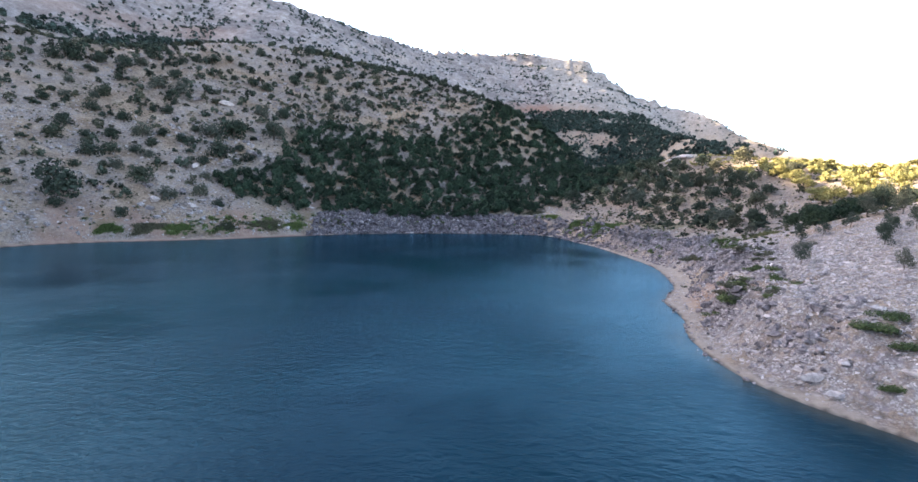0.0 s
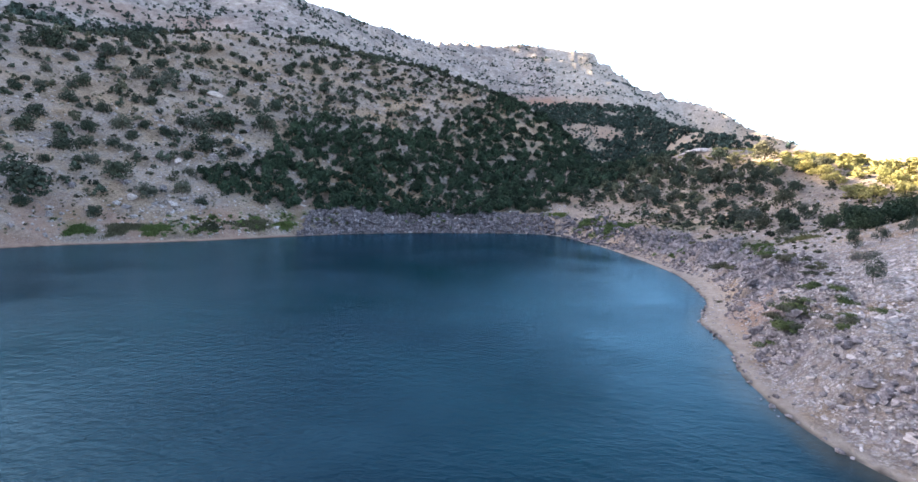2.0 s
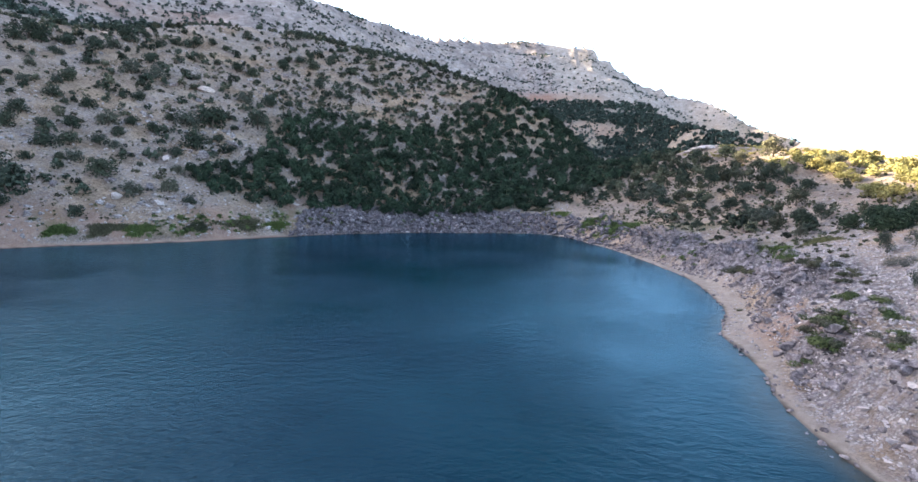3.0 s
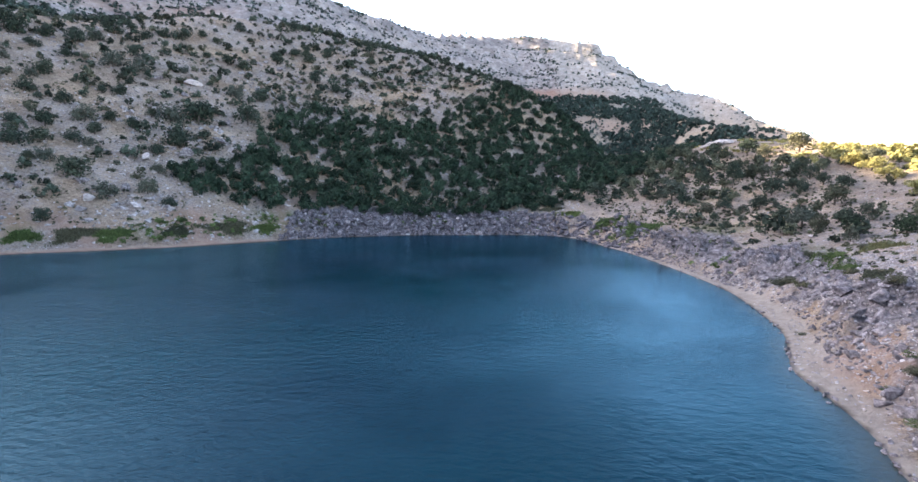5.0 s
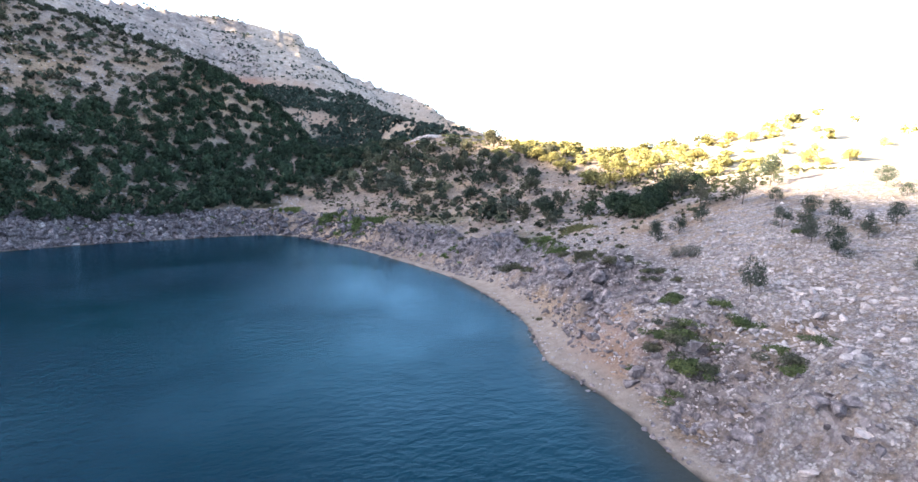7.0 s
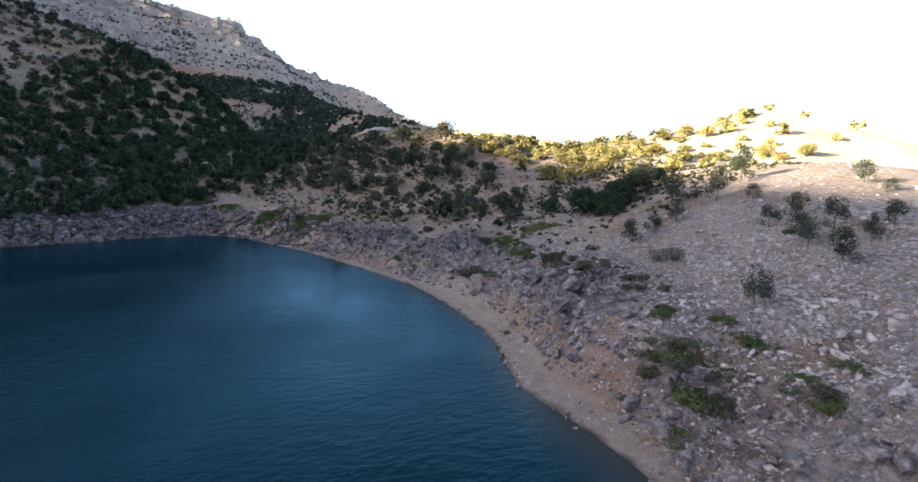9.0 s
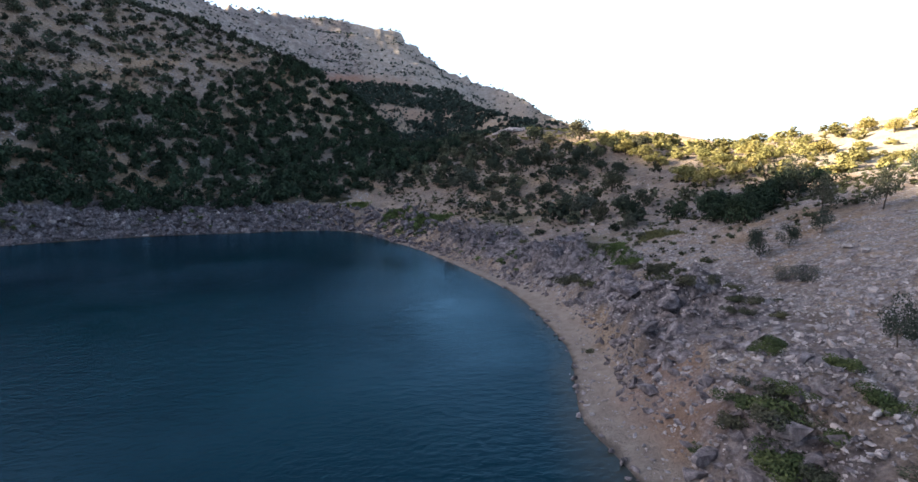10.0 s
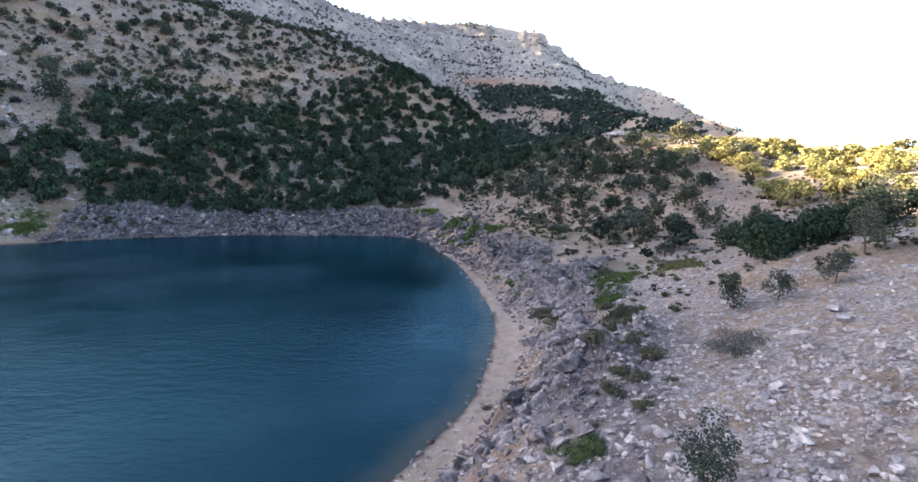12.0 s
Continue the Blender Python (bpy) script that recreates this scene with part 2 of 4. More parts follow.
def ground_material():
    m, t, b = material("ground")
    soil = ramp(t, noise_at(t, 0.16, 10, 0.72), [(0.32, (0.175, 0.125, 0.088)), (0.5, (0.308, 0.234, 0.172)), (0.68, (0.43, 0.338, 0.255))])
    tint = ramp(t, noise_at(t, 0.035, 4, 0.6), [(0.35, (0.9, 0.9, 0.98)), (0.65, (1.12, 1.02, 0.96))])
    soil = mix(t, 1.0, soil, tint, "MULTIPLY")
    grit = ramp(t, noise_at(t, 1.3, 8, 0.8), [(0.36, (0.55, 0.53, 0.52)), (0.5, (1.0, 1.0, 1.0)), (0.64, (1.35, 1.36, 1.38))])
    soil = mix(t, 1.0, soil, grit, "MULTIPLY")
    speck = ramp(t, noise_at(t, 6.0, 4, 0.8), [(0.38, (0.68, 0.66, 0.65)), (0.5, (1.0, 1.0, 1.0)), (0.62, (1.28, 1.28, 1.28))])
    soil = mix(t, 1.0, soil, speck, "MULTIPLY")
    near, tone = cells(t, 6.0)
    wide, tone2 = cells(t, 2.3)
    grey = t.nodes.new("ShaderNodeSeparateColor")
    t.links.new(tone, grey.inputs[0])
    grey2 = t.nodes.new("ShaderNodeSeparateColor")
    t.links.new(tone2, grey2.inputs[0])
    stones = ramp(t, grey.outputs[0], [(0.0, (0.195, 0.168, 0.172)), (0.5, (0.42, 0.372, 0.375)), (1.0, (0.69, 0.635, 0.63))])
    stones = mix(t, ramp(t, near, [(0.45, (0, 0, 0)), (0.75, (0.7, 0.7, 0.7))]), stones, (0.10, 0.08, 0.07))
    slabs = ramp(t, grey2.outputs[1], [(0.0, (0.17, 0.142, 0.15)), (0.6, (0.38, 0.32, 0.33)), (1.0, (0.60, 0.535, 0.54))])
    slabs = mix(t, ramp(t, wide, [(0.5, (0, 0, 0)), (0.85, (0.8, 0.8, 0.8))]), slabs, (0.07, 0.06, 0.055))
    some = ramp(t, noise_at(t, 0.45, 6, 0.7), [(0.42, (0, 0, 0)), (0.58, (1, 1, 1))])
    stones = mix(t, some, stones, slabs)
    patch = ramp(t, noise_at(t, 1.1, 7, 0.75), [(0.40, (0.1, 0.1, 0.1)), (0.56, (1, 1, 1))])
    part_stony = mix(t, 1.0, patch, attribute(t, "stony"), "MULTIPLY")
    col = mix(t, part_stony, soil, stones)
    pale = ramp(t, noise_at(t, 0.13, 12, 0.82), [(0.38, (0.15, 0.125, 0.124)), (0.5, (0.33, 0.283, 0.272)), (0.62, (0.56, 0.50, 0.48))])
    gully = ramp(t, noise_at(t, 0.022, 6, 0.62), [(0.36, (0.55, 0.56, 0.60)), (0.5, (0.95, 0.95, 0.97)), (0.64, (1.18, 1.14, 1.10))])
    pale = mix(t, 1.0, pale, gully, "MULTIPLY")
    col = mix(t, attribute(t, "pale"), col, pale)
    crag = ramp(t, noise_at(t, 0.8, 9, 0.78), [(0.38, (0.035, 0.030, 0.034)), (0.5, (0.165, 0.142, 0.155)), (0.64, (0.40, 0.355, 0.365))])
    col = mix(t, attribute(t, "crag"), col, crag)
    violet = ramp(t, noise_at(t, 0.7, 9, 0.8), [(0.38, (0.028, 0.024, 0.029)), (0.5, (0.095, 0.082, 0.091)), (0.64, (0.25, 0.222, 0.228))])
    col = mix(t, attribute(t, "dark_rock"), col, violet)
    sand = ramp(t, noise_at(t, 0.9, 8, 0.65), [(0.3, (0.29, 0.226, 0.192)), (0.7, (0.46, 0.376, 0.325))])
    col = mix(t, attribute(t, "sand"), col, sand)
    grass = ramp(t, noise_at(t, 1.6, 5, 0.7), [(0.3, (0.06, 0.075, 0.03)), (0.7, (0.15, 0.165, 0.07))])
    turf = ramp(t, noise_at(t, 0.8, 6, 0.7), [(0.38, (0, 0, 0)), (0.6, (1, 1, 1))])
    col = mix(t, mix(t, 1.0, turf, attribute(t, "grass"), "MULTIPLY"), col, grass)
    red = ramp(t, noise_at(t, 0.5, 7, 0.7), [(0.3, (0.24, 0.12, 0.085)), (0.7, (0.40, 0.24, 0.18))])
    col = mix(t, attribute(t, "red"), col, red)
    # sunlight on the eastern rise, put into the ground as a pale yellow
    sunlit_tone = ramp(t, noise_at(t, 0.25, 9, 0.7), [(0.32, (0.42, 0.355, 0.26)), (0.6, (0.64, 0.565, 0.46))])
    col = mix(t, attribute(t, "sunlit_tone"), col, sunlit_tone)
    wet = mix(t, attribute(t, "wet"), col, (0.05, 0.036, 0.028))
    t.links.new(wet, b.inputs["Base Color"])
    rel = mix(t, 0.45, noise_at(t, 3.0, 9, 0.78), mix(t, 0.5, near, wide))
    bump(t, b, rel, 1.0, 0.38)
    return m


def water_material():
    m, t, b = material("water", 0.1)
    t.nodes.remove(b)
    body, gloss = t.nodes.new("ShaderNodeBsdfDiffuse"), t.nodes.new("ShaderNodeBsdfGlossy")
    fresnel, join = node(t, "ShaderNodeFresnel", IOR=1.26), t.nodes.new("ShaderNodeMixShader")
    deep = ramp(t, noise_at(t, 0.018, 3, 0.5), [(0.35, (0.0003, 0.008, 0.018)), (0.65, (0.0006, 0.027, 0.038))])
    col = mix(t, attribute(t, "shallow"), deep, (0.07, 0.06, 0.042))
    t.links.new(col, body.inputs["Color"])
    gloss.inputs["Color"].default_value = (0.42, 0.76, 1.0, 1)
    gloss.inputs["Roughness"].default_value = 0.09
    g = t.nodes.new("ShaderNodeNewGeometry")
    mp = node(t, "ShaderNodeMapping")
    mp.inputs["Rotation"].default_value = (0, 0, radians(14))
    mp.inputs["Scale"].default_value = (0.95, 1.3, 1)
    t.links.new(g.outputs["Position"], mp.inputs[0])
    n1 = node(t, "ShaderNodeTexNoise", Scale=0.95, Detail=5.0, Roughness=0.66)
    n2 = node(t, "ShaderNodeTexNoise", Scale=0.4, Detail=3.0, Roughness=0.6)
    for n in (n1, n2):
        t.links.new(mp.outputs[0], n.inputs["Vector"])
    waves = mix(t, 0.4, n1.outputs["Fac"], n2.outputs["Fac"])
    n = node(t, "ShaderNodeBump", Strength=0.4, Distance=0.42)
    t.links.new(waves, n.inputs["Height"])
    gust = ramp(t, noise_at(t, 0.03, 4, 0.6), [(0.36, (0.24, 0.24, 0.24)), (0.5, (0.48, 0.48, 0.48)), (0.64, (0.85, 0.85, 0.85))])
    calm = ramp(t, attribute(t, "lee"), [(0.0, (1, 1, 1)), (1.0, (0.65, 0.65, 0.65))])
    t.links.new(mix(t, 1.0, gust, calm, "MULTIPLY"), n.inputs["Strength"])
    for s in (fresnel, gloss, body):
        t.links.new(n.outputs[0], s.inputs["Normal"])
    t.links.new(fresnel.outputs[0], join.inputs[0])
    t.links.new(body.outputs[0], join.inputs[1])
    t.links.new(gloss.outputs[0], join.inputs[2])
    t.links.new(join.outputs[0], t.nodes["Material Output"].inputs["Surface"])
    return m


def leaf_material(name, dark, light):
    m, t, b = material(name, 0.75)
    g = t.nodes.new("ShaderNodeNewGeometry")
    o = t.nodes.new("ShaderNodeObjectInfo")
    col = ramp(t, g.outputs["Random Per Island"], [(0.0, dark), (1.0, light)])
    hue = ramp(t, o.outputs["Random"], [(0.0, (0.75, 0.8, 0.75)), (0.5, (1.0, 1.0, 1.0)), (1.0, (1.25, 1.15, 1.05))])
    own = t.nodes.new("ShaderNodeMath")
    t.links.new(attribute(t, "crown_tone"), own.inputs[0])
    own.inputs[1].default_value = 1.0
    toned = t.nodes.new("ShaderNodeVectorMath")
    toned.operation = "SCALE"
    t.links.new(mix(t, 1.0, col, hue, "MULTIPLY"), toned.inputs[0])
    t.links.new(own.outputs[0], toned.inputs["Scale"])
    t.links.new(toned.outputs[0], b.inputs["Base Color"])
    b.inputs["Specular IOR Level"].default_value = 0.15
    return m


def bark_material():
    m, t, b = material("bark", 0.95)
    t.links.new(ramp(t, noise_at(t, 6.0, 6, 0.7), [(0.3, (0.05, 0.038, 0.03)), (0.7, (0.15, 0.12, 0.10))]), b.inputs["Base Color"])
    return m


def rock_material(name, dark, mid, light):
    m, t, b = material(name, 0.92)
    o = t.nodes.new("ShaderNodeObjectInfo")
    g = t.nodes.new("ShaderNodeNewGeometry")
    col = ramp(t, noise_at(t, 1.7, 8, 0.72), [(0.33, dark), (0.5, mid), (0.68, light)])
    tone = ramp(t, g.outputs["Random Per Island"], [(0.0, (0.72, 0.70, 0.70)), (0.6, (1.0, 0.97, 0.95)), (1.0, (1.18, 1.15, 1.13))])
    t.links.new(mix(t, 1.0, col, tone, "MULTIPLY"), b.inputs["Base Color"])
    bump(t, b, noise_at(t, 6.0, 8, 0.7), 0.7, 0.08)
    return m


GROUND = ground_material()
WATER = water_material()
DARKROCK = rock_material("weathered_limestone", (0.055, 0.046, 0.050), (0.205, 0.176, 0.186), (0.46, 0.405, 0.415))
PALEROCK = rock_material("pale_limestone", (0.24, 0.20, 0.195), (0.46, 0.40, 0.392), (0.67, 0.60, 0.588))
DRYGRASS = leaf_material("dry_grass", (0.10, 0.095, 0.04), (0.26, 0.23, 0.12))
LEAF = leaf_material("oak_leaves", (0.024, 0.033, 0.025), (0.066, 0.083, 0.061))
WOODLEAF = leaf_material("wood_leaves", (0.013, 0.025, 0.017), (0.046, 0.071, 0.043))
GREYLEAF = leaf_material("grey_oak_leaves", (0.050, 0.058, 0.046), (0.105, 0.115, 0.092))
# distance haze is put into this leaf colour: paler and bluer than LEAF
HAZYLEAF = leaf_material("haze_tinted_leaves", (0.034, 0.052, 0.048), (0.075, 0.098, 0.086))
OLIVE = leaf_material("scrub_leaves", (0.045, 0.046, 0.032), (0.14, 0.136, 0.094))
GREEN = leaf_material("fresh_leaves", (0.055, 0.078, 0.026), (0.15, 0.19, 0.072))
# leaves of the sunlit side: warm sunlight is painted into this yellow
LITLEAF = leaf_material("sunlit_leaves", (0.15, 0.135, 0.052), (0.37, 0.325, 0.135))
SHRUBLEAF = leaf_material("shrub_leaves", (0.045, 0.062, 0.026), (0.12, 0.145, 0.062))
SHOREROCK = rock_material("violet_grey_rock", (0.034, 0.029, 0.034), (0.135, 0.116, 0.130), (0.36, 0.318, 0.332))
DULLLEAF = leaf_material("dull_leaves", (0.060, 0.062, 0.036), (0.13, 0.128, 0.078))
GREYTWIG = leaf_material("grey_twigs", (0.075, 0.075, 0.068), (0.16, 0.155, 0.14))
BARK = bark_material()
GREYROCK = rock_material("grey_limestone", (0.13, 0.112, 0.116), (0.34, 0.30, 0.305), (0.60, 0.55, 0.545))
ROCK = rock_material("limestone", (0.21, 0.178, 0.180), (0.45, 0.398, 0.40), (0.70, 0.645, 0.64))


# ---- mesh helpers ----
def mesh_from(name, verts, faces, mat, flat=True):
    """A mesh from arrays of vertices and of faces with one count of corners."""
    me = bpy.data.meshes.new(name)
    verts, faces = np.asarray(verts, np.float32), np.asarray(faces, np.int32)
    me.vertices.add(len(verts))
    me.vertices.foreach_set("co", verts.ravel())
    n = faces.shape[1]
    me.loops.add(faces.size)
    me.loops.foreach_set("vertex_index", faces.ravel())
    me.polygons.add(len(faces))
    me.polygons.foreach_set("loop_start", np.arange(len(faces), dtype=np.int32) * n)
    me.polygons.foreach_set("use_smooth", np.full(len(faces), not flat))
    me.update(calc_edges=True)
    me.materials.append(mat)
    return me


def part(name, me, parent, label=""):
    ob = new(name, me)
    ob.parent = parent
    return tagged(ob, label)


# ---- the ground ----
def spaced(lo, hi, fine_lo, fine_hi, mid_lo, mid_hi, wide_lo, wide_hi, fine, mid, grow):
    """Grid lines: fine in the middle, wider outward."""
    out = list(np.arange(fine_lo, fine_hi, fine))
    step = mid
    while out[-1] < hi:
        if out[-1] > mid_hi:
            step *= grow if out[-1] < wide_hi else 1.15
        out.append(out[-1] + step)
    step = mid
    while out[0] > lo:
        if out[0] < mid_lo:
            step *= grow if out[0] > wide_lo else 1.15
        out.insert(0, out[0] - step)
    return np.array(out)


def build_ground():
    gx = spaced(-3200, 3200, 18, 76, -150, 160, -340, 340, 0.58, 1.8, 1.018)
    gy = spaced(-2200, 3600, 28, 132, 10, 290, 8, 1040, 0.62, 1.7, 1.014)
    x, y = [a.ravel() for a in np.meshgrid(gx, gy)]
    d = shore_distance(x, y)
    z = land(x, y)
    away = np.hypot(x, y - 100)
    z = z * (1 - smooth(1300, 2100, away)) + 10 * smooth(1300, 2100, away)
    nx, ny = len(gx), len(gy)
    i = (np.arange(ny - 1)[:, None] * nx + np.arange(nx - 1)[None]).ravel()
    me = mesh_from("ground", np.c_[x, y, z], np.c_[i, i + 1, i + nx + 1, i + nx], GROUND, False)
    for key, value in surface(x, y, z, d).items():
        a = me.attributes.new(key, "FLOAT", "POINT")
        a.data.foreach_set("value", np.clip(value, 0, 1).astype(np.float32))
    return tagged(new("ground", me), "dry stony hillsides and sandy shore around the lake", "ground", kind="structure")


def surface(x, y, z, d):
    """How much of each kind of ground lies where, and where sunlight is painted in."""
    east = smooth(-10, 25, x)
    n = fractal(x, y, 7.0, 3, 61)
    fine = fractal(x, y, 2.2, 3, 65)
    wide = 1.15 + 2.0 * east * smooth(56, 66, y) * (1 - smooth(98, 112, y)) + 0.7 * n + 0.5 * fine
    wide = wide * (1 - 0.92 * smooth(-45, -35, x) * (1 - smooth(8, 16, x)) * smooth(120, 140, y))
    sand = 1 - smooth(0.75, 1.3, d / np.maximum(wide, 0.2))
    stony = smooth(-0.55, 0.45, n + 0.5 * fine + 0.35 * fractal(x, y, 30.0, 2, 71) + 0.35 * east * (1 - smooth(25, 70, d)) + 0.3 * smooth(60, 140, z))
    stony = stony * (0.6 + 0.4 * east) * (1 - 0.6 * east * smooth(106, 130, y))
    bank = smooth(-46, -36, x) * (1 - smooth(6, 16, x)) * smooth(120, 140, y) * (1 - smooth(10, 14, d))
    stony = np.maximum(stony, bank)
    grass = smooth(0.0, 0.6, fractal(x, y, 10.0, 3, 81)) * smooth(3, 6, d) * (1 - smooth(9, 13, d)) * (1 - east) * (1 - bank)
    grass = np.maximum(grass, 0.8 * smooth(0.1, 0.6, fractal(x, y, 16.0, 2, 85)) * smooth(12, 18, d) * (1 - smooth(28, 45, d)) * smooth(90, 100, y) * east)
    streak = 0.5 + 0.5 * smooth(-0.4, 0.4, fractal(x, y, 40.0, 3, 91))
    red = 0.95 * streak * smooth(122, 128, z) * (1 - smooth(140, 148, z)) * smooth(20, 60, x) * (1 - smooth(150, 190, x)) * smooth(700, 760, y)
    red = np.maximum(red, 0.7 * streak * smooth(66, 74, z) * (1 - smooth(90, 98, z)) * smooth(95, 120, x) * (1 - smooth(170, 195, x)) * smooth(640, 690, y))
    red = np.maximum(red, 0.55 * streak * smooth(136, 142, z) * (1 - smooth(154, 164, z)) * smooth(400, 450, y) * (1 - smooth(-260, -200, x)))
    rust = (1 - smooth(1.0, 4.0, np.hypot((x - 30.8) * 1.1, (y - 67.5) * 0.6) + 1.4 * fine)) * smooth(1.6, 2.8, d)
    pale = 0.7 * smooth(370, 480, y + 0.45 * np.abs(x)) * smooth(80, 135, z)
    crag = 0.92 * smooth(1.6, 3.2, d - 2.0 * smooth(56, 66, y) + 0.8 * fine) * (1 - smooth(11, 18, d + 3 * n)) * smooth(18, 26, x) * smooth(-1.0, -0.3, fractal(x, y, 11.0, 2, 77)) * (1 - smooth(135, 150, y)) * (0.25 + 0.75 * smooth(46, 60, y)) * (1 - 0.75 * smooth(5, 9, d) * (1 - smooth(58, 67, y)))
    # painted sunlight: the rise is paler where the low sun reaches it
    sunlit_tone = 0.85 * smooth(98, 118, x + 6 * n) * smooth(60, 85, y) * (1 - 0.8 * smooth(125, 150, y))
    return dict(sunlit_tone=sunlit_tone, dark_rock=0.92 * bank, pale=pale, crag=crag, sand=sand, stony=stony, grass=grass, red=np.maximum(np.maximum(np.maximum(red, 0.4 * rust), 0.75 * sand * (1 - east)), 0.55 * (1 - east) * (1 - bank) * smooth(0.1, 0.6, fractal(x, y, 13.0, 3, 97)) * (1 - smooth(10, 20, d))), wet=1 - smooth(0.02, 0.30, d + 0.08 * fine))


GROUND_SHEET = build_ground()


def build_water():
    gx, gy = np.arange(-140, 71, 1.5), np.arange(-130, 191, 1.5)
    x, y = [a.ravel() for a in np.meshgrid(gx, gy)]
    d = shore_distance(x, y)
    nx, ny = len(gx), len(gy)
    i = (np.arange(ny - 1)[:, None] * nx + np.arange(nx - 1)[None]).ravel()
    i = i[(d[i] < 6) & (d[i + nx + 1] < 6)]
    me = mesh_from("lake", np.c_[x, y, 0 * x], np.c_[i, i + 1, i + nx + 1, i + nx], WATER, False)
    a = me.attributes.new("shallow", "FLOAT", "POINT")
    a.data.foreach_set("value", (0.8 * smooth(-2.4, -0.1, (d + 0.8 * fractal(x, y, 6.0, 2, 15)) / (1 + smooth(40, 48, y) * (1 - smooth(62, 72, y))))).astype(np.float32))
    a = me.attributes.new("lee", "FLOAT", "POINT")
    a.data.foreach_set("value", (smooth(-30, 12, x) * smooth(55, 110, y) * smooth(-0.7, 0.3, fractal(x, y, 25.0, 2, 17))).astype(np.float32))
    return tagged(new("water", me), "dark blue lake with small wind ripples", "lake", kind="structure")


build_water()


# ---- trees ----
def leaf_cloud(rng, lobes, count, size, corners=4):
    """Leaf sprays round lobes (x, y, z, radius, flatness): bent four-cornered leaves, or three-cornered ones far off."""
    lob = np.array(lobes)
    pick = rng.choice(len(lob), count, p=lob[:, 3] ** 2 / (lob[:, 3] ** 2).sum())
    way = rng.normal(size=(count, 3))
    way /= np.linalg.norm(way, axis=1)[:, None]
    r = lob[pick, 3] * (0.62 + 0.42 * rng.random(count) ** 0.6)
    pos = lob[pick, :3] + way * r[:, None] * np.c_[np.ones(count), np.ones(count), lob[pick, 4]]
    s = size * (0.6 + 0.8 * rng.random(count))
    quad = np.array([(-0.5, 0, 0), (0, -0.32, 0.1), (0.5, 0, 0), (0, 0.32, 0.1)] if corners == 4 else [(-0.5, -0.25, 0), (0.5, -0.25, 0), (0, 0.5, 0)])
    face = way + 0.38 * rng.normal(size=(count, 3)) + np.array([0, 0, 0.2])
    face /= np.linalg.norm(face, axis=1)[:, None]
    side = np.cross(face, rng.normal(size=(count, 3)))
    side /= np.linalg.norm(side, axis=1)[:, None]
    v = np.einsum("nij,kj->nki", np.stack([side, np.cross(face, side), face], 2), quad) * s[:, None, None] + pos[:, None]
    return v.reshape(-1, 3), np.arange(count * corners).reshape(-1, corners)


def crown_lobes(rng, height, width, low, n):
    """Clumps that fill an uneven dome."""
    out = []
    for k in range(n):
        a, q = rng.random() * 6.283, math.sqrt(rng.random())
        top = low + (0.84 - low) * math.sqrt(1 - 0.75 * q * q)
        z = height * (low * 0.8 + (top - low * 0.8) * rng.random() ** 0.5)
        r = width * 0.33 * q
        out.append((r * math.cos(a), r * math.sin(a), z, width * (0.13 + 0.09 * rng.random()), 0.85))
    return out


def limb(path, radii, sides=6):
    v, f = [], []
    for k, (p, r) in enumerate(zip(path, radii)):
        for j in range(sides):
            a = 6.283 * j / sides
            v.append((p[0] + r * math.cos(a), p[1] + r * math.sin(a), p[2]))
        if k:
            o = (k - 1) * sides
            f += [(o + j, o + (j + 1) % sides, o + sides + (j + 1) % sides, o + sides + j) for j in range(sides)]
    return v, f


def trunk_mesh(name, rng, height, lobes, thick):
    verts, faces = [], []
    bend = rng.normal(size=2) * 0.06 * height
    fork = (bend[0] * 0.5, bend[1] * 0.5, height * 0.32)
    pieces = [([(0, 0, -0.4), (bend[0] * 0.2, bend[1] * 0.2, height * 0.16), fork], [thick, thick * 0.8, thick * 0.6])]
    for lb in lobes[:5]:
        mid = [(fork[i] + lb[i]) / 2 + (0.1 * height if i == 2 else 0.05 * rng.normal()) for i in range(3)]
        pieces.append(([fork, mid, lb[:3]], [thick * 0.5, thick * 0.3, thick * 0.1]))
    for path, radii in pieces:
        v, f = limb(path, radii)
        o = len(verts)
        verts += v
        faces += [tuple(i + o for i in q) for q in f]
    return mesh_from(name, verts, faces, BARK)


def tree_kind(seed, count, size, mat, height=4.0, width=3.6, low=0.3, lobes=9, thick=0.14):
    """A small oak four metres high: trunk with limbs, and a crown of leaf sprays."""
    rng = np.random.default_rng(seed)
    lb = crown_lobes(rng, height, width, low, lobes)
    root = new("oak_tree")
    root.empty_display_size = 0.5
    v, f = leaf_cloud(rng, lb, count, size)
    part("trunk", trunk_mesh("trunk", rng, height, lb, thick), root)
    part("crown", mesh_from("crown", v, f, mat), root)
    return tagged(root, "small grey-green oak tree on the stony slope", "tree", "oaks on the slopes")


rng = np.random.default_rng(5)
FAR_KINDS = [tree_kind(100 + k, 1000, 0.30, (LEAF, GREYLEAF, OLIVE)[k % 3], low=0.14, width=3.9, height=3.4, lobes=20) for k in range(10)]
HILL_KINDS = [tree_kind(140 + k, 950, 0.31, (LEAF, GREYLEAF, LEAF, LEAF)[k % 4], low=0.10, width=4.1, height=3.2, lobes=22) for k in range(9)]
